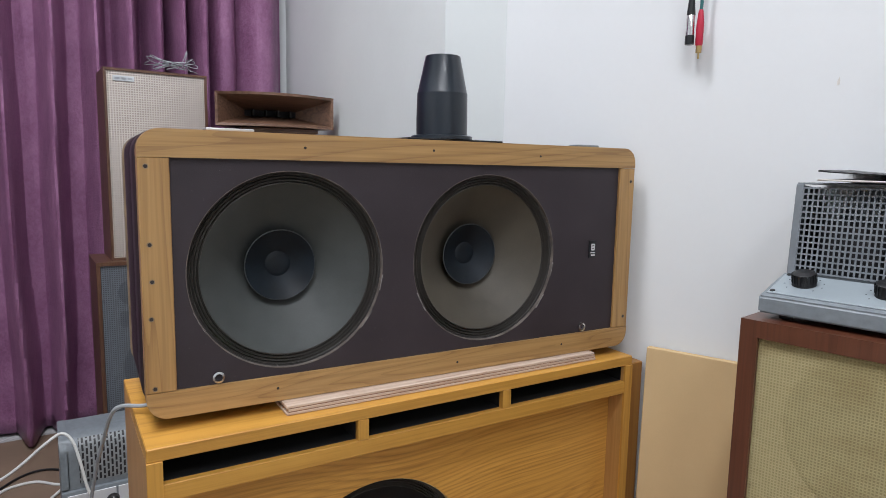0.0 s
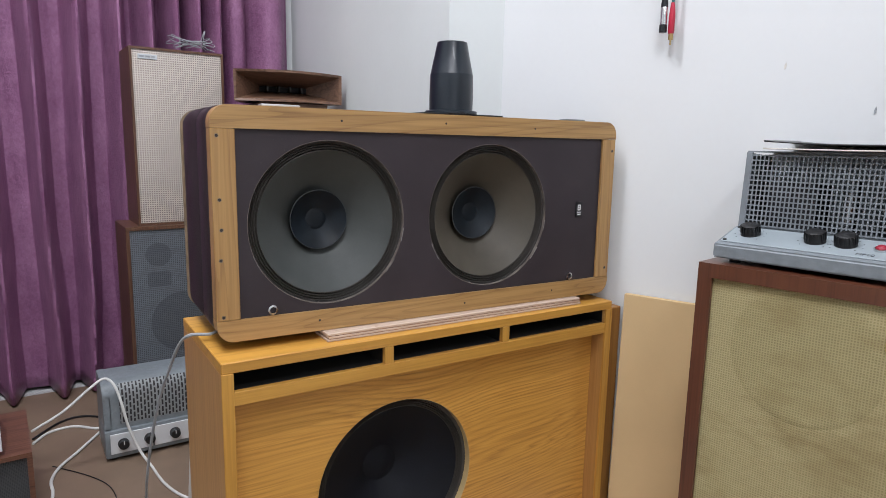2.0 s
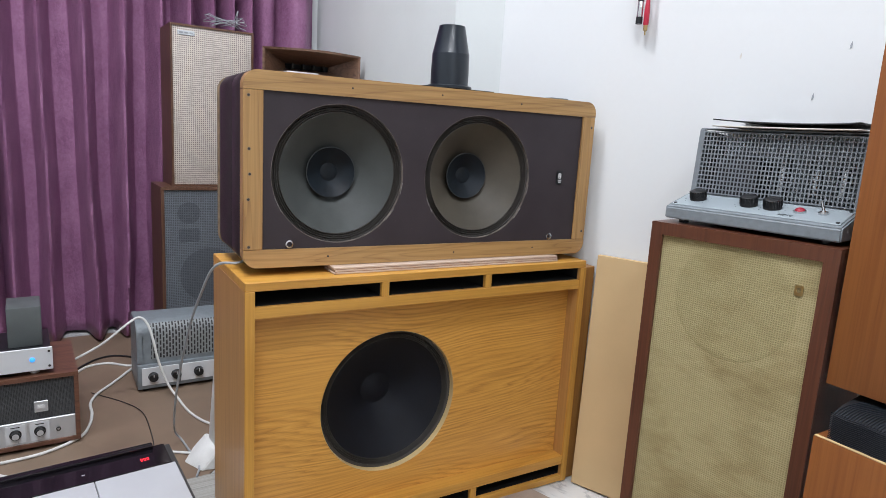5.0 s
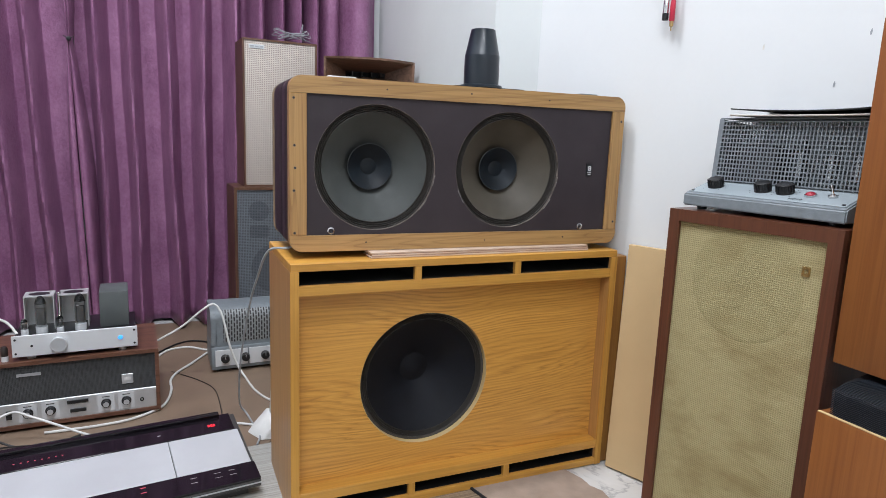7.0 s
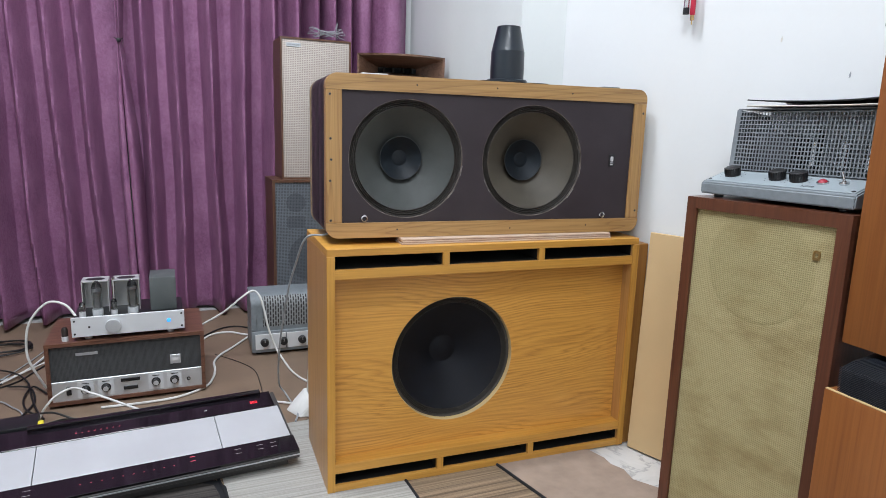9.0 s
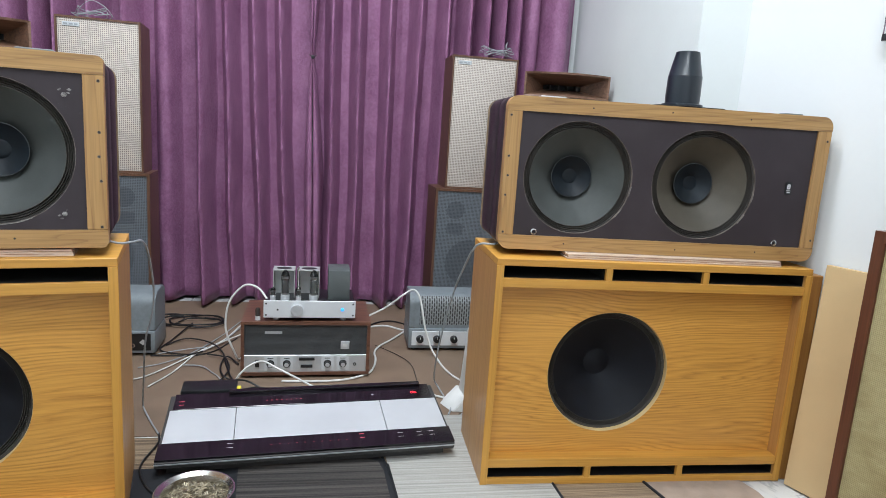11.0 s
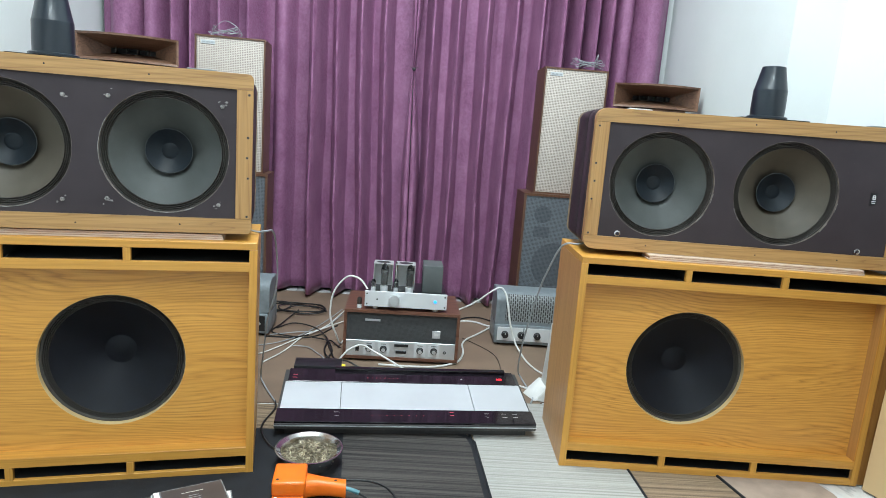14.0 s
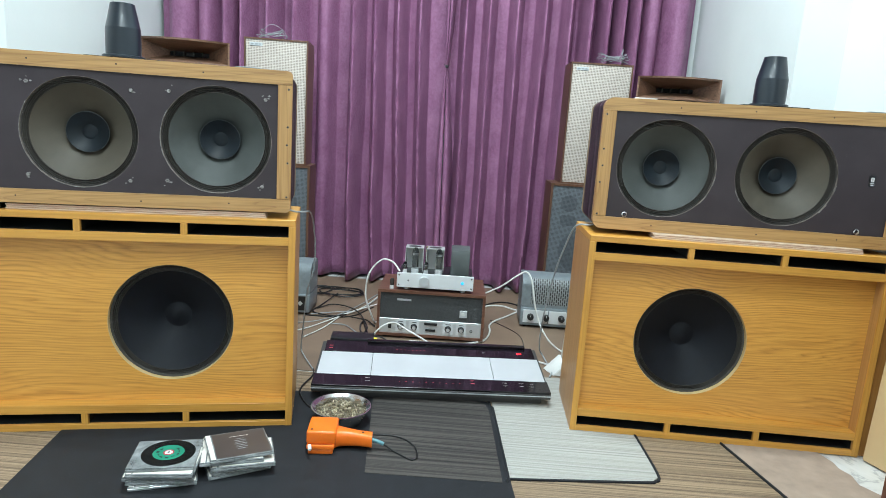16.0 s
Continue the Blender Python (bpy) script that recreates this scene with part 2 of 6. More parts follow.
MDF = plain("raw_mdf", (0.60, 0.42, 0.22), 0.8, vary=0.07, scale=4)
# Orange wood with the shadow beside the cabinet mixed into its colour.
SHADOW_WOOD = wood("shaded_side_board", (0.24, 0.10, 0.026), (0.34, 0.15, 0.036), (0.40, 0.19, 0.05), axis="Z", wide=4.0)
VINYL = plain("dark_baffle_vinyl", (0.043, 0.034, 0.039), 0.52, vary=0.14, bump=0.35, fine=500, specks=(0.10, 0.09, 0.09), spec=0.3)
TOLEX = plain("black_brown_case_covering", (0.028, 0.021, 0.023), 0.40, vary=0.3, bump=0.4, fine=420, specks=(0.16, 0.13, 0.11))
# Near-black colour that stands for the shade inside deep openings.
BLACK_IN = plain("black_opening_shade", (0.005, 0.005, 0.006), 0.8)
CONE_GREEN = plain("grey_green_paper_cone", (0.065, 0.071, 0.0685), 0.58, vary=0.16, scale=14, bump=0.25, spec=0.5)
CONE_BROWN = plain("grey_brown_paper_cone", (0.080, 0.068, 0.051), 0.58, vary=0.16, scale=14, bump=0.25, spec=0.5)
CONE_BLACK = plain("black_paper_cone", (0.0054, 0.0066, 0.0105), 0.6, vary=0.3, scale=20, bump=0.3, spec=0.25)
RUBBER = plain("grey_black_corrugated_surround", (0.050, 0.045, 0.040), 0.42)
CUT_EDGE = plain("worn_grey_brown_cut_edge", (0.15, 0.125, 0.11), 0.7, vary=0.6, scale=26, specks=(0.5, 0.46, 0.42))
CAP = plain("dark_blue_dust_cap", (0.0045, 0.0090, 0.0140), 0.52, vary=0.5, scale=24, spec=0.32)
CAP_RIM = plain("worn_grey_cap_rim", (0.05, 0.056, 0.06), 0.5, vary=0.4, scale=30)
RIM = plain("worn_cardboard_gasket", (0.028, 0.024, 0.022), 0.7, vary=0.5, scale=40, specks=(0.35, 0.33, 0.30))
EDGE_TAN = plain("worn_tan_edge", (0.26, 0.18, 0.11), 0.7, vary=0.4, scale=30)
CHIPPED = plain("chipped_white_paint", (0.24, 0.23, 0.22), 0.7, vary=0.8, scale=140)
BASKET_HOLE = plain("pale_plywood_cut_edge", (0.62, 0.45, 0.22), 0.6)
CHROME = plain("bright_steel", (0.62, 0.62, 0.62), 0.25, 1.0, vary=0.1)
BRASS = plain("dull_brass", (0.5, 0.36, 0.16), 0.35, 1.0, vary=0.2)
BLACK_PLASTIC = plain("black_plastic", (0.012, 0.013, 0.015), 0.35)
CONE_CASE = plain("satin_black_metal", (0.008, 0.014, 0.022), 0.34, coat=0.1)
WHITE_MARK = plain("white_print", (0.7, 0.7, 0.7), 0.5)
HAMMER = plain("grey_hammer_paint", (0.19, 0.216, 0.234), 0.38, vary=0.12, scale=60, bump=0.5, fine=130)
HAMMER_LITE = plain("pale_grey_panel_paint", (0.29, 0.335, 0.36), 0.42, vary=0.06, scale=8)
MESH_GREY = plain("grey_perforated_sheet", (0.19, 0.21, 0.23), 0.45)
KNOB = plain("black_bakelite", (0.01, 0.01, 0.011), 0.45)
RED_LENS = glow("red_jewel_lens", (0.30, 0.012, 0.03), 0.08)
ALU = plain("brushed_aluminium", (0.62, 0.64, 0.66), 0.38, 0.6, vary=0.06)
ALU_LITE = plain("pale_anodised_face", (0.68, 0.70, 0.72), 0.45, 0.2, vary=0.04)
DECK_ALU = plain("satin_aluminium_lid", (0.60, 0.62, 0.645), 0.42, 0.35, vary=0.04)
DECK_BLACK = plain("gloss_black_acrylic", (0.010, 0.008, 0.011), 0.10, vary=0.1, bump=0.0)
DECK_GREY = plain("dark_grey_plinth", (0.05, 0.048, 0.047), 0.5)
RED_LED = glow("red_led", (1.0, 0.03, 0.05), 1.0)
DIM_LED = glow("dim_red_mark", (0.5, 0.06, 0.09), 0.35)
BLUE_LED = glow("blue_led", (0.05, 0.38, 1.0), 0.8)
GREY_GRILLE = weave("grey_ribbed_grille", (0.140, 0.155, 0.175), (0.050, 0.056, 0.064), 0.0075)
GREY_DISC = weave("dark_driver_behind_grille", (0.098, 0.108, 0.122), (0.040, 0.045, 0.052), 0.0075)
TAN_CLOTH = weave("cream_basket_cloth", (0.66, 0.59, 0.53), (0.17, 0.135, 0.115), 0.0085)
GOLD_CLOTH = weave("aged_gold_cloth", (0.425, 0.36, 0.185), (0.29, 0.24, 0.118), 0.0050, stain=(0.20, 0.14, 0.05))
GOLD_MARK = weave("darker_gold_cloth", (0.385, 0.33, 0.165), (0.255, 0.21, 0.10), 0.0050, stain=(0.235, 0.175, 0.07))
RADIO_CLOTH = weave("dark_radio_cloth", (0.065, 0.068, 0.07), (0.022, 0.023, 0.025), 0.004)
CURTAIN = cloth_of("purple_velvet", (0.180, 0.064, 0.143), (0.405, 0.196, 0.330))
WALL = plain("white_wall_paint", (0.735, 0.75, 0.755), 0.7, vary=0.025, scale=2.0, bump=0.2, fine=70)
WALL_GREY = plain("pale_grey_wall_paint", (0.755, 0.785, 0.775), 0.7, vary=0.03, scale=2.0, bump=0.2, fine=70)
# Shade is put into the paint: the return looks dimmer than its neighbours.
WALL_SHADE = plain("shade_toned_return_paint", (0.64, 0.665, 0.66), 0.7, vary=0.03, scale=2.0, bump=0.2, fine=70)
CEIL = plain("white_ceiling_paint", (0.82, 0.82, 0.81), 0.8, vary=0.03)
MARBLE = marble_of("white_veined_tile")
GROUT = plain("grey_grout", (0.45, 0.44, 0.42), 0.9)
HARDBOARD = plain("brown_hardboard", (0.200, 0.138, 0.095), 0.55, vary=0.16, scale=5)
MAT_BLACK = plain("black_rubber_mat", (0.013, 0.014, 0.017), 0.72, vary=0.3, scale=18, bump=0.5, specks=(0.06, 0.06, 0.065), spec=0.3)
MAT_RIB = striped("dark_ribbed_mat", (0.009, 0.008, 0.008), (0.075, 0.066, 0.060), 0.017, 1)
MAT_GREY = striped("pale_grey_rug", (0.255, 0.245, 0.225), (0.42, 0.41, 0.38), 0.009, 1)
MAT_BROWN = striped("brown_ribbed_rug", (0.09, 0.060, 0.038), (0.325, 0.235, 0.15), 0.011, 1)
MAT_PINK = plain("beige_carpet", (0.32, 0.245, 0.195), 0.95, vary=0.14, scale=16, bump=0.8, fine=320)
WHITE_CABLE = plain("white_cable", (0.66, 0.66, 0.64), 0.45)
GREY_CABLE = plain("grey_cable", (0.32, 0.34, 0.36), 0.45)
BLACK_CABLE = plain("black_cable", (0.012, 0.012, 0.013), 0.45)
RED_CABLE = plain("red_cable", (0.50, 0.02, 0.05), 0.4)
TEAL_CABLE = plain("teal_cable", (0.02, 0.12, 0.12), 0.4)
ORANGE = plain("orange_plastic", (0.86, 0.17, 0.012), 0.38, vary=0.06, coat=0.2)
TEAL = plain("grey_blue_sleeve", (0.12, 0.26, 0.30), 0.5)
YELLOW = plain("yellow_plug", (0.75, 0.62, 0.05), 0.4)
STEEL = plain("polished_bowl_steel", (0.7, 0.69, 0.67), 0.18, 1.0, vary=0.05)
SCRAP = plain("solder_scrap", (0.40, 0.35, 0.25), 0.4, 0.3, vary=0.9, scale=38)
GLASS = glass_of("clear_glass")
CD_CASE = plain("clear_case_plastic", (0.46, 0.48, 0.49), 0.12, vary=0.45, scale=45)
CD_CASE.node_tree.nodes["Principled BSDF"].inputs["Transmission Weight"].default_value = 0.55
CD_INK = plain("dark_sleeve_print", (0.055, 0.045, 0.045), 0.35)
CD_GREEN = plain("green_disc_label", (0.03, 0.23, 0.145), 0.35)
CD_BLACK = plain("black_disc_print", (0.01, 0.01, 0.01), 0.2)
PAPER = plain("pale_paper", (0.66, 0.63, 0.58), 0.6)
HOOD = plain("bright_bent_metal", (0.60, 0.61, 0.61), 0.35, 0.4, vary=0.1)
PLATE = plain("dark_valve_plate", (0.13, 0.13, 0.13), 0.4, 0.3)
GETTER = plain("silver_getter", (0.7, 0.7, 0.7), 0.15, 1.0)
BASE_BROWN = plain("dark_valve_base", (0.03, 0.022, 0.02), 0.4)
LIGHT_PANEL = glow("lit_diffuser", (0.92, 0.96, 1.0), 3.0)
SLOT_SHEET = slotted("slotted_grey_cover", (0.27, 0.285, 0.29), (0.012, 0.012, 0.014), 0.0115, 0.025)


# ---- building helpers ----
def mesh_ob(name, bm, mat, parent=None, label="", smooth=True):
    me = bpy.data.meshes.new(name)
    bmesh.ops.recalc_face_normals(bm, faces=bm.faces[:])
    bm.to_mesh(me)
    bm.free()
    me.materials.append(mat)
    if smooth:
        for f in me.polygons:
            f.use_smooth = True
        me.set_sharp_from_angle(angle=radians(35))
    ob = new(name, me)
    ob.parent = parent
    if parent is None:
        ob.matrix_world = TO_METRES.copy()
    if label:
        ob["label"] = label
    return ob


def part(name, bm, mat, parent, label=""):
    return mesh_ob(name, bm, mat, parent, label)


def thing(name, label, category, m, group="", kind=""):
    ob = new(name)
    ob.empty_display_size = 0.1
    ob.matrix_world = TO_METRES @ m
    return tagged(ob, label, category, group, kind)


def bx(bm, x0, x1, y0, y1, z0, z1, bev=0.0, seg=2):
    """A box in bm, with its edges rounded by bev."""
    r = bmesh.ops.create_cube(bm, size=1.0, matrix=Matrix.LocRotScale(((x0 + x1) / 2, (y0 + y1) / 2, (z0 + z1) / 2), None, (abs(x1 - x0), abs(y1 - y0), abs(z1 - z0))))
    if bev:
        es = list({e for v in r["verts"] for e in v.link_edges})
        bmesh.ops.bevel(bm, geom=es, offset=bev, segments=seg, affect="EDGES", profile=0.5)
    return bm


def box(x0, x1, y0, y1, z0, z1, bev=0.0, seg=2):
    return bx(bmesh.new(), x0, x1, y0, y1, z0, z1, bev, seg)


def lathe(profile, m=None, seg=48, bm=None):
    """Turns a profile of (radius, height) about z."""
    bm = bm or bmesh.new()
    rings = []
    for r, h in profile:
        if r < 1e-6:
            rings.append([bm.verts.new((0, 0, h))])
        else:
            rings.append([bm.verts.new((r * math.cos(2 * math.pi * k / seg), r * math.sin(2 * math.pi * k / seg), h)) for k in range(seg)])
    for a, b in zip(rings, rings[1:]):
        for k in range(seg):
            q = (k + 1) % seg
            if len(a) == 1 and len(b) == 1:
                continue
            if len(a) == 1:
                bm.faces.new((a[0], b[k], b[q]))
            elif len(b) == 1:
                bm.faces.new((a[k], a[q], b[0]))
            else:
                bm.faces.new((a[k], a[q], b[q], b[k]))
    if m is not None:
        bmesh.ops.transform(bm, matrix=m, verts=[v for r in rings for v in r])
    return bm


def facing(x, y, z):
    """Turns +z of a lathe towards -y, at a place on a front face."""
    return pose(x, y, z, 90, 0, 0)


def smooth_line(pts, steps=6):
    pts = [Vector(p) for p in pts]
    ext = [pts[0] * 2 - pts[1]] + pts + [pts[-1] * 2 - pts[-2]]
    out = []
    for i in range(1, len(ext) - 2):
        a, b, c, d = ext[i - 1:i + 3]
        for k in range(steps):
            u = k / steps
            out.append(0.5 * (2 * b + (c - a) * u + (2 * a - 5 * b + 4 * c - d) * u * u + (3 * b - a - 3 * c + d) * u ** 3))
    return out + [pts[-1]]


def tube(pts, r, seg=8, steps=6, bm=None):
    bm = bm or bmesh.new()
    line = smooth_line(pts, steps)
    rings, side = [], None
    for i, p in enumerate(line):
        d = (line[min(i + 1, len(line) - 1)] - line[max(i - 1, 0)]).normalized()
        side = d.orthogonal().normalized() if side is None else (side - d * side.dot(d)).normalized()
        up = d.cross(side)
        rings.append([bm.verts.new(p + r * (math.cos(2 * math.pi * k / seg) * side + math.sin(2 * math.pi * k / seg) * up)) for k in range(seg)])
    for a, b in zip(rings, rings[1:]):
        for k in range(seg):
            bm.faces.new((a[k], a[(k + 1) % seg], b[(k + 1) % seg], b[k]))
    bm.faces.new(rings[0])
    bm.faces.new(rings[-1][::-1])
    return bm


def rounded(x0, x1, z0, z1, r, seg=6):
    """The outline of a rectangle with round corners."""
    out = []
    for cx, cz, a0 in ((x1 - r, z1 - r, 0), (x0 + r, z1 - r, 90), (x0 + r, z0 + r, 180), (x1 - r, z0 + r, 270)):
        for k in range(seg + 1):
            a = radians(a0 + 90 * k / seg)
            out.append((cx + r * math.cos(a), cz + r * math.sin(a)))
    return out


def sheet(loops, y0, y1, flat=False):
    """A board between y0 and y1 whose outline is the first loop of (x, z), with the other loops cut out of it."""
    bm = bmesh.new()
    edges = []
    for lp in loops:
        vs = [bm.verts.new((a, y0, b)) for a, b in lp]
        edges += [bm.edges.new((vs[i], vs[(i + 1) % len(vs)])) for i in range(len(vs))]
    r = bmesh.ops.triangle_fill(bm, use_beauty=True, use_dissolve=False, edges=edges)
    faces = [f for f in r["geom"] if isinstance(f, bmesh.types.BMFace)]
    e = bmesh.ops.extrude_face_region(bm, geom=faces)
    bmesh.ops.translate(bm, vec=(0, y1 - y0, 0), verts=[v for v in e["geom"] if isinstance(v, bmesh.types.BMVert)])
    if flat:
        bmesh.ops.transform(bm, matrix=Matrix(((1, 0, 0, 0), (0, 0, 1, 0), (0, 1, 0, 0), (0, 0, 0, 1))), verts=bm.verts[:])
    return bm


def ring(cx, cz, r, n=64):
    return [(cx + r * math.cos(2 * math.pi * k / n), cz + r * math.sin(2 * math.pi * k / n)) for k in range(n)]


def rect(x0, x1, z0, z1):
    return [(x0, z0), (x1, z0), (x1, z1), (x0, z1)]


# ---- structure ----
CEIL_Z = 3.9


def wall(name, p, q, mat, label, side=1, thick=0.14):
    """A wall slab whose inner face runs from p to q in the plan; side 1 grows it to the left of that line."""
    (ax, ay), (bx_, by) = p, q
    d = Vector((bx_ - ax, by - ay, 0))
    n = Vector((-d.y, d.x, 0)).normalized() * thick * side
    bm = bmesh.new()
    low = [bm.verts.new(c) for c in ((ax, ay, 0), (bx_, by, 0), (bx_ + n.x, by + n.y, 0), (ax + n.x, ay + n.y, 0))]
    top = [bm.verts.new((v.co.x, v.co.y, CEIL_Z)) for v in low]
    bm.faces.new(low)
    bm.faces.new(top)
    for k in range(4):
        bm.faces.new((low[k], low[(k + 1) % 4], top[(k + 1) % 4], top[k]))
    return tagged(mesh_ob(name, bm, mat, smooth=False), label, "wall", kind="structure")


wall("wall_north", (-2.6, 3.12), (1.4, 3.12), WALL, "white painted window wall behind the purple curtain")
WEST = -1.29  # the far side mirrors the near one about half of this
RIGHT = [(1.09, 3.14), (0.95, 1.47), (1.07, 1.36), (2.42, -3.2)]
NAMES = ["wall_east_far", "wall_east_return", "wall_east"]
LABELS = ["pale grey painted side wall beside the curtain", "narrow return of the side wall, toned darker for its shade", "white painted side wall with small scuffs"]
for name, lab, p, q, mt in zip(NAMES, LABELS, RIGHT, RIGHT[1:], (WALL_GREY, WALL_SHADE, WALL)):
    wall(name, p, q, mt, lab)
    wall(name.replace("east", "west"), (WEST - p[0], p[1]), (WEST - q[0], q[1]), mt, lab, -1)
wall("wall_south", (-3.8, -3.2), (2.5, -3.2), WALL, "plain white wall closing the room", -1)
tagged(mesh_ob("ceiling", box(-4.0, 2.7, -3.4, 3.3, CEIL_Z, CEIL_Z + 0.1), CEIL, smooth=False), "plain white ceiling", "ceiling", kind="structure")
floor = tagged(mesh_ob("floor", box(-4.0, 2.7, -3.4, 3.3, -0.12, -0.012), GROUT, smooth=False), "white veined stone tile floor with grey joints", "floor", kind="structure")
tile_me = None
for i in range(12):
    for j in range(12):
        if tile_me is None:
            first = part("tile", box(-0.2985, 0.2985, -0.2985, 0.2985, -0.012, -0.004, 0.0015, 1), MARBLE, floor)
            tile_me = first.data
            first.location = (-3.85 + 0.6 * i, -3.2 + 0.6 * j, 0)
        else:
            o = new("tile", tile_me)
            o.parent = floor
            o.location = (-3.85 + 0.6 * i, -3.2 + 0.6 * j, 0)
            o.rotation_euler = (0, 0, math.pi / 2 * random.randrange(4))

for lx, ly in LAMPS:
    lamp = thing("ceiling_light", "white ceiling light with a lit diffuser", "ceiling light", pose(lx, ly, 0), "ceiling lights")
    part("frame", sheet([rounded(-0.63, 0.63, -0.18, 0.18, 0.02), rounded(-0.605, 0.605, -0.155, 0.155, 0.01)], 3.84, 3.9, True), CEIL, lamp)
    part("diffuser", box(-0.6, 0.6, -0.15, 0.15, 3.86, 3.88), LIGHT_PANEL, lamp)


# ---- curtains ----
def curtain(x_in, x_out, folds, label, seed):
    """A heavy curtain: round pleats (place high up, place low down, half width) stand forward of flatter panels."""
    rnd = random.Random(seed)
    lo, hi = sorted((x_in, x_out))
    n, rows = int((hi - lo) / 0.0055), 60
    pleats = [(a, b, h, rnd.uniform(0.185, 0.215) * (0.6 if h > 0.045 else 1.0), rnd.uniform(0, 6.28)) for a, b, h in folds]

    def forward(x, z):
        low = min(1.0, max(0.0, 1 - z / 1.5))
        d = 0.012 * math.sin(19 * x + seed) + 0.006 * math.sin(47 * x + 1.6 * z) + 0.004 * low * math.sin(9 * z + 31 * x)
        for a, b, h0, deep, ph in pleats:
            c = a + (b - a) * min(1.25, max(0.0, (1.66 - z) / 1.36)) + 0.008 * low * math.sin(5.2 * z + ph)
            h = h0 * (1 + 0.22 * low * math.sin(4.1 * z + 2 * ph))
            u = min(1.0, abs(x - c) / (h + 0.027))
            u = 0.5 + 0.5 * math.cos(math.pi * u ** (0.92 if h0 < 0.045 else 1.5))
            d = max(d, deep * u + 0.004 * math.sin(13 * z + 5 * ph) * low + 0.35 * d)
        return d

    bm = bmesh.new()
    grid = []
    for r in range(rows + 1):
        z = 0.012 + 0.010 * math.sin(7.0 * lo) + (3.56 - 0.015) * r / rows
        grid.append([bm.verts.new((lo + (hi - lo) * k / n, 3.062 - forward(lo + (hi - lo) * k / n, z), z)) for k in range(n + 1)])
    for p, q in zip(grid, grid[1:]):
        for k in range(n):
            bm.faces.new((p[k], p[k + 1], q[k + 1], q[k]))
    ob = mesh_ob("curtain", bm, CURTAIN)
    mod = ob.modifiers.new("thickness", "SOLIDIFY")
    mod.thickness = 0.003
    for f in ob.data.polygons:
        f.use_smooth = True
    # the loose hem, narrow at the clip and falling open above and below it
    sg = math.copysign(1, x_out - x_in)
    bm = bmesh.new()
    grid = []
    for r in range(81):
        z = 0.016 + 3.50 * r / 80
        off = abs(z - 1.412)
        w = 0.006 + (0.034 if z > 1.412 else 0.044) * min(1.0, off / 0.6) ** 0.75 + 0.003 * math.sin(5 * z + seed)
        lean = 0.022 * max(0.0, 1.412 - z)
        grid.append([bm.verts.new((-0.482 + lean + sg * (w * k / 12 + 0.0012 + 0.0020 * min(1.0, off / 0.5) * (z < 1.412)), 2.842 + 0.012 * (1 - k / 5) ** 2 * (k < 5) + 0.17 * (k / 12) ** 5, z)) for k in range(13)])
    for p, q in zip(grid, grid[1:]):
        for k in range(12):
            bm.faces.new((p[k], p[k + 1], q[k + 1], q[k]))
    hem = part("hem", bm, CURTAIN, ob)
    for f in hem.data.polygons:
        f.use_smooth = True
    return tagged(ob, label, "curtain", "window curtains")


curtain(-0.476, 1.035, [(-0.380, -0.362, 0.026), (-0.235, -0.224, 0.022), (-0.070, -0.053, 0.025), (0.100, 0.082, 0.028), (0.250, 0.240, 0.023), (0.372, 0.372, 0.028), (0.478, 0.476, 0.024),
                         (0.568, 0.566, 0.028), (0.655, 0.652, 0.030), (0.758, 0.755, 0.050), (0.925, 0.925, 0.085)],
        "floor-length purple velvet curtain hanging in deep pleats", 3)
curtain(-0.486, -2.345, [(-0.660, -0.612, 0.022), (-0.797, -0.752, 0.027), (-0.938, -0.905, 0.026), (-1.070, -1.060, 0.032), (-1.268, -1.262, 0.046), (-1.445, -1.440, 0.035), (-1.612, -1.610, 0.035),
         (-1.777, -1.777, 0.030), (-1.883, -1.883, 0.032), (-2.037, -2.037, 0.052), (-2.205, -2.205, 0.085)],
        "floor-length purple velvet curtain drawn across the window", 8)
tie = thing("curtain_clip", "small dark clip pinching the curtain edges together", "clip", pose(-0.480, 2.846, 1.412))
part("clip", lathe([(0, -0.016), (0.008, -0.014), (0.011, 0), (0.008, 0.014), (0, 0.016)], pose(0, 0, 0, 90, 0, 0), 16), BLACK_PLASTIC, tie)
part("pin", tube([(-0.02, 0, 0.012), (0, -0.004, 0), (0.02, 0, 0.012)], 0.002), KNOB, tie)
rail = tagged(mesh_ob("curtain_rail", tube([(-2.33, 2.95, 3.6), (-0.5, 2.95, 3.6), (1.05, 2.95, 3.6)], 0.014), CHROME), "straight steel curtain rail above the curtains", "rail", kind="structure")


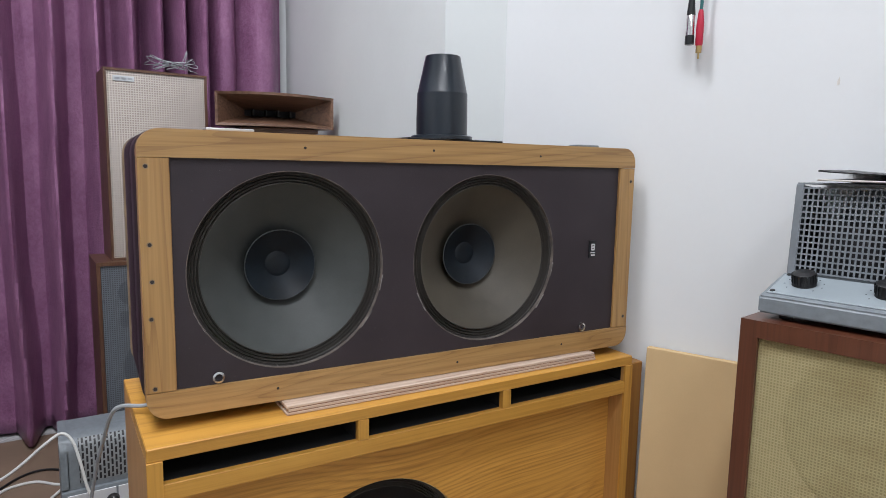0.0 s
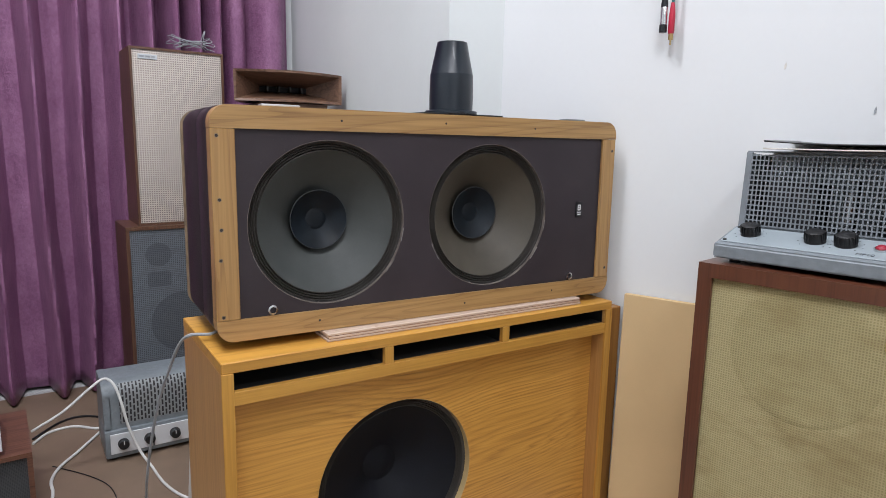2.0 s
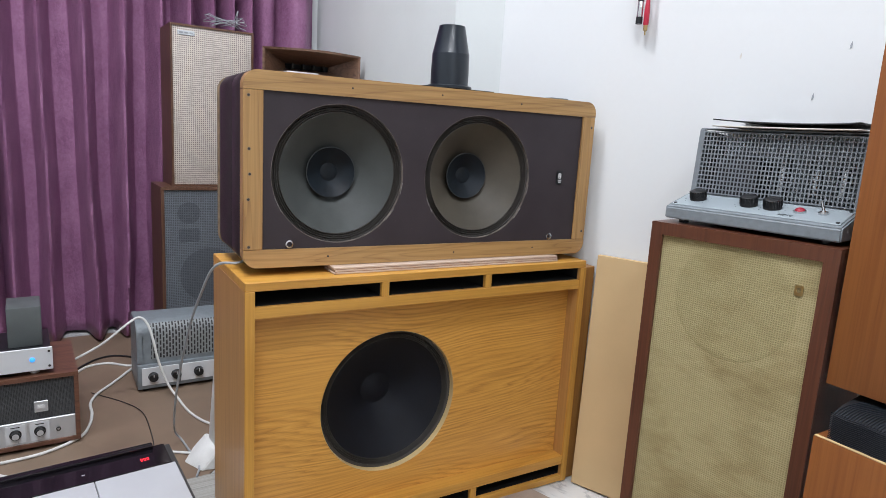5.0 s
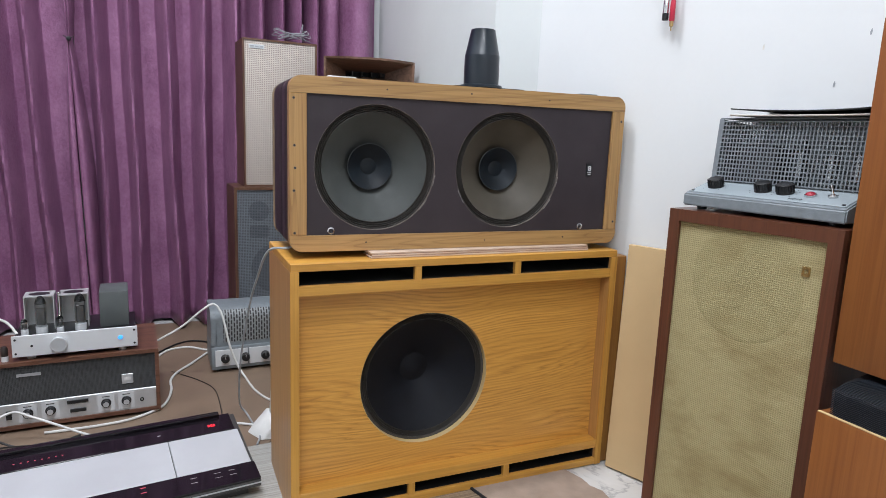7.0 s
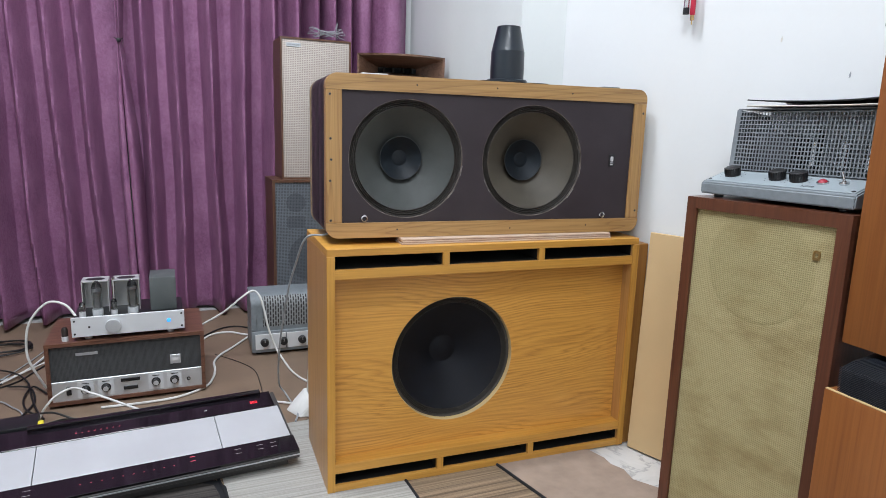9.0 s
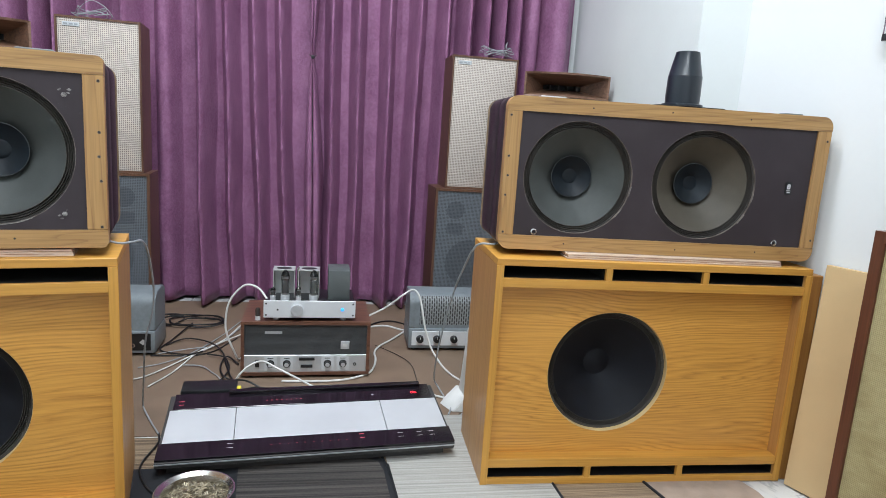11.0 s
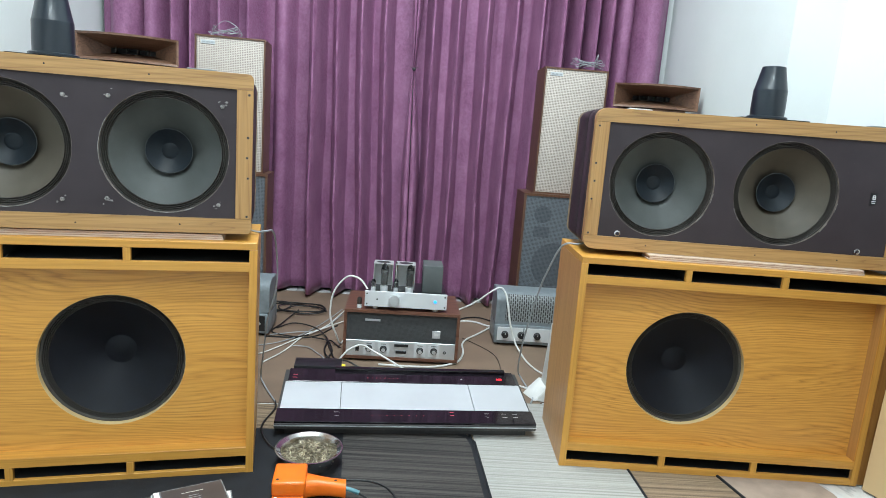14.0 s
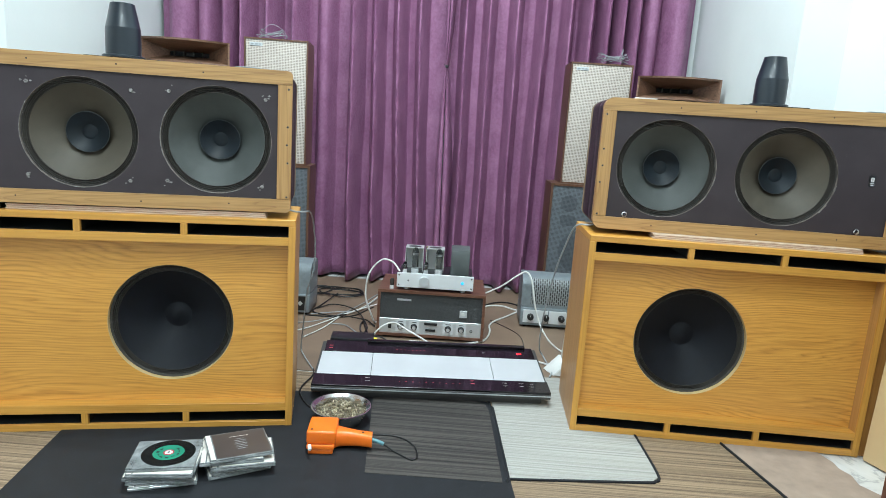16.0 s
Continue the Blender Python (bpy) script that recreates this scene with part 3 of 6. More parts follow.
# ---- drivers ----
def driver(owner, x, y, z, r, cone_mat, cap_r=0.0625, deep=0.086, name="driver"):
    """A paper-cone driver seen from the front: basket ring, pleated surround, cone, and a small inner cone with its dome."""
    at = facing(x, y, z)
    low = cone_mat is CONE_BLACK
    g = part(name, lathe([(r + 0.006, -0.012), (r + 0.006, 0.0002), (r, 0.0004), (r - 0.003, -0.001), (r - 0.0035, -0.004)], at, 72), RUBBER if low else RIM, owner, "paper-cone loudspeaker driver with a pleated surround")
    wide = 0.017
    prof = []
    for k in range(33):
        u = k / 32
        prof.append((r - 0.003 - wide * u, -0.0025 + 0.0032 * math.sin(u * 3.5 * 2 * math.pi) - 0.003 * u))
    part("surround", lathe(prof, at, 96), RUBBER, g)
    cone = []
    r0, r1 = r - 0.003 - wide, (cap_r + 0.002 if low else cap_r * 0.78)
    for k in range(19):
        u = k / 18
        cone.append((r0 + (r1 - r0) * u, -0.0055 - deep * (u ** 0.92)))
    cone.append((r1 * 0.8, -0.007 - deep - 0.004))
    part("cone", lathe(cone, at, 96), cone_mat, g)
    b = -0.007 - deep
    if low:
        part("dust_cap", lathe([(cap_r + 0.004, b + 0.003), (cap_r - 0.002, b + 0.003), (cap_r * 0.6, b + 0.010), (cap_r * 0.3, b + 0.013), (0, b + 0.014)], at, 48), CONE_BLACK, g)
        return g
    f = b + 0.031
    inner = part("inner_cone", lathe([(cap_r * 0.70, b), (cap_r - 0.003, f - 0.004), (cap_r, f), (cap_r - 0.0010, f + 0.0006), (cap_r - 0.0030, f - 0.0008),
                                       (cap_r * 0.80, f - 0.0075), (cap_r * 0.60, f - 0.0140), (cap_r * 0.42, f - 0.0195), (cap_r * 0.30, f - 0.0220)], at, 64), CAP, g, "small dark blue inner cone")
    part("rim", lathe([(cap_r + 0.0003, f - 0.0006), (cap_r + 0.0002, f + 0.0012), (cap_r - 0.0010, f + 0.0016), (cap_r - 0.0014, f + 0.0004)], at, 64), CAP_RIM, inner)
    part("dust_dome", lathe([(cap_r * 0.36, f - 0.0206), (cap_r * 0.33, f - 0.0194), (cap_r * 0.24, f - 0.0182), (cap_r * 0.12, f - 0.0176), (0, f - 0.0174)], at, 40), CAP, inner)
    return g


# ---- wooden bass cabinets ----
def bass_cabinet(m, s, label):
    """A low, wide oak cabinet with three ducts above and below a recessed panel; s = -1 mirrors it."""
    W, H, D, T = 1.003, 0.713, 0.352, 0.021
    c = thing("bass_cabinet", label, "loudspeaker", m, "oak bass cabinets")

    def b(x0, x1, *rest):
        return box(min(s * x0, s * x1), max(s * x0, s * x1), *rest)
    part("top_board", b(0, W, 0, D, H - T, H, 0.0015, 1), OAK_H, c)
    part("bottom_board", b(T, W - T, 0.0, D, 0, T, 0.001, 1), OAK_H, c)
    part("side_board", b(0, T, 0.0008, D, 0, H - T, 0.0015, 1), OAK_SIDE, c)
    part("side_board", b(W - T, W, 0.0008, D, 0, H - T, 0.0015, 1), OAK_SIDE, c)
    part("stile", b(-0.0006, T + 0.0006, -0.002, 0.004, 0, H - T, 0.0006, 1), OAK_V, c)
    part("stile", b(W - T - 0.0006, W + 0.0006, -0.002, 0.004, 0, H - T, 0.0006, 1), OAK_V, c)
    part("back_panel", b(T, W - T, D - 0.015, D - 0.001, T, H - T), OAK_BACK, c)
    for z0, z1 in ((0.628, 0.655), (0.058, 0.086)):
        part("rail", b(T, W - T, 0.0, 0.33, z0, z1, 0.001, 1), OAK_H, c)
    for z0, z1 in ((0.655, H - T), (T, 0.058)):
        for x0 in (0.332, 0.641):
            part("divider", b(x0, x0 + 0.02, 0.0, 0.3, z0, z1, 0.001, 1), OAK_V, c)
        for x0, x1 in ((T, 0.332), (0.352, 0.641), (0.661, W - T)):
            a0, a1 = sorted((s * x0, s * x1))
            # An open black box paints the dark depth of the slot.
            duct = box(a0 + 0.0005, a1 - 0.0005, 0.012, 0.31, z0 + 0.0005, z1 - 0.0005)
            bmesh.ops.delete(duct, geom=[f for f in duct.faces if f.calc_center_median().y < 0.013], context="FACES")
            part("duct", duct, BLACK_IN, c, "inside of a duct slot, blackened for its shade")
    wx, wz, wr = s * 0.392, 0.3515, 0.1955
    xs = sorted((s * T, s * (W - T)))
    part("front_panel", sheet([rect(xs[0], xs[1], 0.085, 0.629), ring(wx, wz, wr)], 0.045, 0.062), OAK, c)
    part("cut_edge", lathe([(wr - 0.0002, 0.0002), (wr - 0.0012, -0.001), (wr - 0.0016, -0.0172)], facing(wx, 0.045, wz), 72), BASKET_HOLE, c, "pale cut edge round the woofer opening")
    driver(c, wx, 0.0625, wz, wr - 0.0055, CONE_BLACK, 0.04, 0.08, "woofer")
    return c


bass_cabinet(pose(0.130, 0.971, 0, 0, 0, -1.5), 1, "honey oak bass cabinet with a black woofer and slot ports")
bass_cabinet(pose(-0.8425, 0.828, 0, 0, 0, 12.7), -1, "honey oak bass cabinet standing partly on a black mat")


# ---- twin-driver boxes ----
wear = random.Random(5)


def arc_sheet(cx, cz, r0, r1, a0, a1, rnd):
    """A thin chipped sliver of paint along part of a circle."""
    n = max(4, int((a1 - a0) / 6))
    out = [(a0 + (a1 - a0) * k / n, r1 - (r1 - r0) * 0.6 * rnd.random() * (0 < k < n)) for k in range(n + 1)]
    inn = [(a0 + (a1 - a0) * k / n, r0) for k in range(n, -1, -1)]
    return sheet([[(cx + r * math.cos(radians(a)), cz + r * math.sin(radians(a))) for a, r in out + inn]], -0.0009, -0.0003)


def twin_box(m, s, label):
    """A long dark case with a pale wooden front frame and two drivers set off centre; s = -1 mirrors it."""
    c = thing("twin_speaker", label, "loudspeaker", m, "twin driver boxes")
    HX, HZ = 0.500, 0.222
    fy0, fy1 = -0.006, 0.03
    for sg, nm in ((1, "top_rail"), (-1, "bottom_rail")):
        r = 0.032 if s > 0 else 0.014
        out = []
        for k in range(8):
            a = radians(90 * k / 7)
            out.append((HX - r + r * math.cos(a), HZ - r + r * math.sin(a)))
        out += [(-x, z) for x, z in out[::-1]] + [(-HX, 0.1795), (HX, 0.1795)]
        part(nm, sheet([[(x, sg * z) for x, z in out]], fy0, fy1), BEECH, c)
    for x, z in ((-0.25, 0.2), (-0.01, 0.203), (0.235, 0.199), (-0.30, -0.2), (0.05, -0.203), (0.31, -0.199)):
        part("nail", lathe([(0.0024, 0), (0.002, 0.0004), (0, 0.0003)], facing(x, fy0 - 0.0001, z), 10), BASE_BROWN, c)
    for sg in (1, -1):
        x0, x1 = sorted((sg * 0.4565, sg * HX))
        up = part("upright", box(x0, x1, fy0, fy1, -0.179, 0.179, 0.0012, 1), BEECH_V, c)
        for k, z in enumerate((0.166, 0.050, -0.006, -0.063, -0.172) if sg == -s else (0.150, -0.155)):
            hole = part("screw_hole", lathe([(0.0042, 0), (0.0040, 0.0003), (0.0028, 0.0003)], facing(sg * (0.489 - 0.0015 * (k % 3)), fy0 - 0.0001, z), 14), EDGE_TAN, up, "pale splintered rim of a screw hole")
            part("screw", lathe([(0.0029, 0.0), (0.0027, 0.0002), (0, 0.0001)], facing(sg * (0.489 - 0.0015 * (k % 3)), fy0 - 0.0002, z), 12), BASE_BROWN, hole)
    d = [(s * -0.273, CONE_GREEN, 0.1650), (s * 0.118, CONE_BROWN, 0.1640)]
    CZ = -0.003
    part("baffle", sheet([rect(-0.4565, 0.4565, -0.1795, 0.1795)] + [ring(x, CZ, r, 96) for x, _, r in d], 0.0, 0.02), VINYL, c)
    for x, mt, r in d:
        part("cut_edge", lathe([(r + 0.0004, 0.0004), (r - 0.0006, 0.0002), (r - 0.0009, -0.0005), (r - 0.0012, -0.0068)], facing(x, 0.0, CZ), 96), CUT_EDGE, c, "worn bare edge of the round cut-out")
        driver(c, x, 0.0065, CZ, r - 0.001, mt)
        for ax, az in ((-1, 1), (1, 1), (-1, -1), (1, -1)):
            if s < 0:
                bxc, bzc = x + ax * 0.142 + 0.004 * az, CZ + az * 0.136 - 0.003 * ax
                bolt = part("bolt", lathe([(0.0062, 0), (0.0058, 0.0030), (0.0040, 0.0036), (0, 0.0036)], facing(bxc, -0.0006, bzc), 6), CHIPPED, c, "bolt head with worn white paint")
                for q in range(wear.choice((2, 3, 3))):
                    an, dist, w = wear.uniform(0, 6.28), wear.uniform(0.007, 0.020), wear.uniform(0.0015, 0.0042)
                    blot = [(bxc + dist * math.cos(an) + w * wear.uniform(0.5, 1.5) * math.cos(k * 0.785), bzc + dist * math.sin(an) + w * wear.uniform(0.4, 1.1) * math.sin(k * 0.785)) for k in range(8)]
                    part("paint_chip", sheet([blot], -0.0009, -0.0003), CHIPPED, bolt)
        for a0, a1 in ([(150, 200), (196, 262), (258, 296)] if s < 0 else [(-16, -6), (200, 214), (318, 330)]):
            part("worn_rim", arc_sheet(x, CZ, r + 0.0002, r + 0.0014 + 0.0012 * wear.random(), a0, a1, wear), CHIPPED, c, "paint worn white round the cut-out")
    if s > 0:
        for x, z in ((-0.394, -0.168), (0.368, -0.168)):
            part("jack_socket", lathe([(0.0095, 0), (0.0095, 0.004), (0.006, 0.005), (0.0055, -0.006), (0, -0.006)], facing(x, -0.0005, z), 20), CHROME, c)
        badge = part("badge", sheet([rounded(0.380, 0.400, -0.016, 0.022, 0.002)], -0.0025, -0.0002), BLACK_PLASTIC, c, "small black badge with a pale mark")
        part("mark", sheet([rounded(0.385, 0.395, 0.0, 0.015, 0.003), rounded(0.3875, 0.3925, 0.003, 0.012, 0.002)], -0.0035, -0.0026), WHITE_MARK, badge)
        part("mark", box(0.3835, 0.3965, -0.0035, -0.0026, -0.0055, -0.0035), WHITE_MARK, badge)
        part("mark", box(0.3850, 0.3955, -0.0035, -0.0026, -0.0115, -0.0085), WHITE_MARK, badge)
        part("mark", box(0.3880, 0.3920, -0.0035, -0.0026, 0.0055, 0.0095), WHITE_MARK, badge)
    # case behind the frame: dark covered shell with rounded edges and a worn pale rear edge
    body = bmesh.new()
    o1 = rounded(-HX + 0.001, HX - 0.001, -HZ + 0.001, HZ - 0.001, 0.034)
    o2 = rounded(-HX - 0.002, HX + 0.002, -HZ + 0.001, HZ + 0.001, 0.036)
    stops = [(0.0302, o1), (0.045, o1), (0.052, o2), (0.115, o2), (0.12, o1), (0.128, o1), (0.133, o2), (0.27, o2), (0.30, o1)]
    rings = [[body.verts.new((x, y, z)) for x, z in o] for y, o in stops]
    for a, b_ in zip(rings, rings[1:]):
        for k in range(len(a)):
            body.faces.new((a[k], a[(k + 1) % len(a)], b_[(k + 1) % len(a)], b_[k]))
    body.faces.new(rings[-1])
    part("case", body, TOLEX, c, "dark brown vinyl-covered case, scuffed along its edges")
    o3 = rounded(-HX - 0.004, HX + 0.004, -HZ, HZ, 0.036)
    o4 = rounded(-HX + 0.004, HX - 0.004, -HZ + 0.008, HZ - 0.008, 0.03)
    part("edge_band", sheet([o3, o4], 0.2995, 0.306), EDGE_TAN, c, "worn pale band round the rear edge")
    for x0, x1 in ((-0.40, -0.325), (0.355, 0.415)):
        a0, a1 = sorted((s * x0, s * x1))
        part("clasp", box(a0, a1, 0.02, 0.05, HZ + 0.0005, HZ + 0.0055, 0.002), HOOD if s * x0 < 0 else HAMMER, c, "thin metal clasp plate on the top edge")
    return c


twin_box(pose(0.641, 1.009, 0.9535, 0, 0, -3.34), 1, "long dark loudspeaker box with pale wooden frame and two cones")
twin_box(pose(-1.3547, 0.7364, 0.9565, 0, 0, 13.35), -1, "long dark loudspeaker box with chipped bolt holes and two cones")


def plywood_strip(m, x0, x1, label):
    c = thing("plywood_strip", label, "wood strip", m, "plywood packing strips")
    for k in range(3):
        z0 = 0.0005 + 0.006 * k
        part("ply", box(x0 + 0.003 * (k % 2), x1 - 0.002 * k, 0.0, 0.075, z0, z0 + 0.0048, 0.0008, 1), PLY, c)
        if k < 2:
            part("glue_line", box(x0 + 0.004, x1 - 0.005, 0.001, 0.074, z0 + 0.0044, z0 + 0.0064), PLY_DARK, c)
    return c


plywood_strip(pose(0.130, 1.001, 0.713, 0, 0, -2.4), 0.216, 0.905, "raw plywood strip packed between the two loudspeakers")
plywood_strip(pose(-0.8425, 0.856, 0.713, 0, 0, 13.0), -0.86, -0.10, "raw plywood strip under the long loudspeaker box")
for m, x0, x1 in ((pose(0.130, 1.23, 0.713, 0, 0, -2.4), 0.1, 0.9), (pose(-0.89, 1.06, 0.713, 0, 0, 13.0), -0.9, -0.12)):
    plywood_strip(m, x0, x1, "raw plywood strip at the back under the loudspeaker box")


c = thing("terminal_block", "small dark terminal block with white tags beside the plywood strip", "terminal block", pose(-0.8425, 0.856, 0.7135, 0, 0, 13.0))
part("block", box(-0.975, -0.872, 0.0, 0.045, 0.0, 0.0165, 0.002, 1), BLACK_PLASTIC, c)
for k in range(4):
    part("tag", box(-0.966 + 0.024 * k, -0.953 + 0.024 * k, -0.0012, 0.004, 0.006, 0.0125, 0.0008, 1), WHITE_MARK, c)


# ---- black tweeters on top ----
def tweeter(m, label):
    c = thing("tweeter", label, "tweeter", m, "black tweeters")
    part("base_plate", box(-0.10, 0.115, -0.05, 0.06, 0.0005, 0.004, 0.001, 1), BLACK_PLASTIC, c)
    part("flange", lathe([(0, 0.004), (0.061, 0.004), (0.061, 0.010), (0.058, 0.012), (0.054, 0.012), (0, 0.012)], None, 48), CONE_CASE, c)
    part("housing", lathe([(0.0505, 0.011), (0.0510, 0.04), (0.0500, 0.0925), (0.0498, 0.0940), (0.0490, 0.0955), (0.0350, 0.163), (0.0345, 0.1655), (0.032, 0.1665), (0.0, 0.1665)], None, 56), CONE_CASE, c)
    return c


tweeter(pose(0.707, 1.098, 1.1775, 0, 0, -3.34), "black conical metal tweeter on a thin black plate")
tweeter(pose(-1.396, 0.833, 1.1805, 0, 0, 13.35), "black conical metal tweeter on top of the dark box")


# ---- stacked bookshelf speakers ----
def tan_speaker(m, label, s):
    W, H, D = 0.352, 0.69, 0.235
    c = thing("bookshelf_speaker", label, "loudspeaker", m, "cream grille speakers")
    part("cabinet", sheet([rect(0, W, 0, H), rect(0.009, W - 0.009, 0.009, H - 0.009)], 0, D), WALNUT, c)
    part("back", box(0.009, W - 0.009, D - 0.02, D - 0.002, 0.009, H - 0.009), WALNUT, c)
    part("grille", box(0.0085, W - 0.0085, 0.004, 0.02, 0.0085, H - 0.0085, 0.003, 2), TAN_CLOTH, c, "cream woven basket-cloth grille")
    b = part("badge", box(0.03, 0.10, 0.0012, 0.0045, H - 0.045, H - 0.026, 0.001, 1), ALU, c)
    for x0, x1 in ((0.036, 0.052), (0.058, 0.074), (0.079, 0.093)):
        part("mark", box(x0, x1, 0.0004, 0.0014, H - 0.039, H - 0.032), GREY_CABLE, b)
    return c


tan_speaker(pose(0.240, 2.585, 0.768, 0, 0, 1), "walnut bookshelf speaker with a cream woven grille", 1)
tan_speaker(pose(-1.592, 2.43, 0.775, 0, 0, 6.0), "walnut bookshelf speaker with a cream grille, stacked on another", -1)


def grey_speaker(m, s, label, H):
    W, D = 0.42, 0.26
    c = thing("floor_speaker", label, "loudspeaker", m, "grey grille speakers")
    x0, x1 = sorted((0, s * W))
    part("cabinet", sheet([rect(x0, x1, 0, H), rect(x0 + 0.013, x1 - 0.013, 0.013, H - 0.013)], 0, D), WALNUT, c)
    part("back", box(x0 + 0.013, x1 - 0.013, D - 0.02, D - 0.002, 0.013, H - 0.013), WALNUT, c)
    g = part("grille", box(x0 + 0.0125, x1 - 0.0125, 0.006, 0.02, 0.0125, H - 0.0125, 0.002, 1), GREY_GRILLE, c, "grey finely ribbed grille with drivers showing through")
    xc = s * 0.115
    for zc, r in ((H - 0.115, 0.048), (H - 0.40, 0.125)):
        part("driver_outline", sheet([ring(xc + (s * 0.085 if r > 0.1 else 0), zc, r, 40)], 0.0054, 0.0062), GREY_DISC, g)
    part("driver_outline", sheet([rounded(xc - 0.045, xc + 0.045, H - 0.245, H - 0.185, 0.012)], 0.0054, 0.0062), GREY_DISC, g)
    return c


grey_speaker(pose(0.186, 2.545, 0, 0, 0, 1), 1, "walnut floor speaker with a grey ribbed grille before the curtain", 0.7675)
grey_speaker(pose(-1.214, 2.46, 0, 0, 0, 6.0), -1, "walnut floor speaker with a grey grille behind the oak cabinet", 0.7745)


# ---- wooden horns ----
def wooden_horn(m, label):
    W, H, D = 0.428, 0.118, 0.20
    c = thing("wooden_horn", label, "horn speaker", m, "walnut horns")
    bm = bmesh.new()
    n = 14
    top_f, bot_f, top_b, bot_b = [], [], [], []
    for k in range(n + 1):
        u = k / n
        x = W * u
        bow = 0.052 * math.sin(math.pi * u)
        top_f.append((x, -bow * 1.4, H))
        bot_f.append((x, -bow * 1.4, 0.0))
        top_b.append((0.06 + (W - 0.12) * u, D, H - 0.012))
        bot_b.append((0.06 + (W - 0.12) * u, D, 0.002))
    t = 0.009
    outer = [[bm.verts.new(p) for p in row] for row in (top_f, top_b, bot_b, bot_f)]
    for a, b in zip(outer, outer[1:]):
        for k in range(n):
            bm.faces.new((a[k], a[k + 1], b[k + 1], b[k]))
    lip_t = [bm.verts.new((t + (W - 2 * t) * k / n, top_f[k][1], H - t)) for k in range(n + 1)]
    lip_b = [bm.verts.new((t + (W - 2 * t) * k / n, top_f[k][1], t)) for k in range(n + 1)]
    for k in range(n):
        bm.faces.new((outer[0][k], outer[0][k + 1], lip_t[k + 1], lip_t[k]))
        bm.faces.new((outer[3][k], outer[3][k + 1], lip_b[k + 1], lip_b[k]))
    thr_t = [bm.verts.new((0.12 + (W - 0.24) * k / n, 0.115, H * 0.57)) for k in range(n + 1)]
    thr_b = [bm.verts.new((0.12 + (W - 0.24) * k / n, 0.115, H * 0.39)) for k in range(n + 1)]
    for k in range(n):
        bm.faces.new((lip_t[k], lip_t[k + 1], thr_t[k + 1], thr_t[k]))
        bm.faces.new((lip_b[k], lip_b[k + 1], thr_b[k + 1], thr_b[k]))
    for e in (0, n):
        bm.faces.new((lip_t[e], thr_t[e], thr_b[e], lip_b[e]))
        bm.faces.new((outer[0][e], outer[1][e], outer[2][e], outer[3][e]))
        bm.faces.new((outer[0][e], lip_t[e], lip_b[e], outer[3][e]))
    body = part("flare", bm, WALNUT_H, c)
    # A black block stands for the shade deep in the throat.
    part("throat", box(0.118, W - 0.118, 0.113, 0.119, H * 0.37, H * 0.59), BLACK_IN, c, "black throat opening")
    for k in range(4):
        x = 0.145 + k * (W - 0.29) / 3
        part("vane", box(x - 0.0025, x + 0.0025, 0.075, 0.114, H * 0.385, H * 0.575, 0.001, 1), BASE_BROWN, c)
    part("foot_board", box(0.09, W - 0.06, 0.0, D, -0.018, -0.0005, 0.002, 1), WALNUT_H, c)
    return c


def horn_cabinet(m, z1, label):
    c = thing("horn_cabinet", label, "loudspeaker", m, "horn cabinets")
    part("cabinet", sheet([rect(0.03, 0.40, 0, z1), rect(0.045, 0.385, 0.015, z1 - 0.015)], 0.02, 0.22), WALNUT, c)
    part("front", box(0.0445, 0.3855, 0.03, 0.045, 0.0145, z1 - 0.0145), RADIO_CLOTH, c)
    part("back", box(0.0445, 0.3855, 0.20, 0.215, 0.0145, z1 - 0.0145), WALNUT, c)
    return c


HORN_R, HORN_L = (0.5635, 2.353, 1.262), (-1.9615, 2.001, 1.268)
wooden_horn(pose(*HORN_R, 0, 0, -6.6), "dark walnut sectoral horn with a wide flared mouth")
wooden_horn(pose(*HORN_L, 0, 0, 12.0), "dark walnut sectoral horn beside the cream grille speaker")
horn_cabinet(pose(HORN_R[0], HORN_R[1], 0, 0, 0, -6.6), HORN_R[2] - 0.0185, "tall walnut cabinet carrying the wooden horn")
horn_cabinet(pose(HORN_L[0], HORN_L[1], 0, 0, 0, 12.0), HORN_L[2] - 0.0185, "tall walnut cabinet carrying the other wooden horn")


# ---- gold-cloth speaker with the grey amplifier ----
CLOTH_YAW = -81.3
CLOTH = pose(1.007, 0.616, 0, 0, 0, CLOTH_YAW)


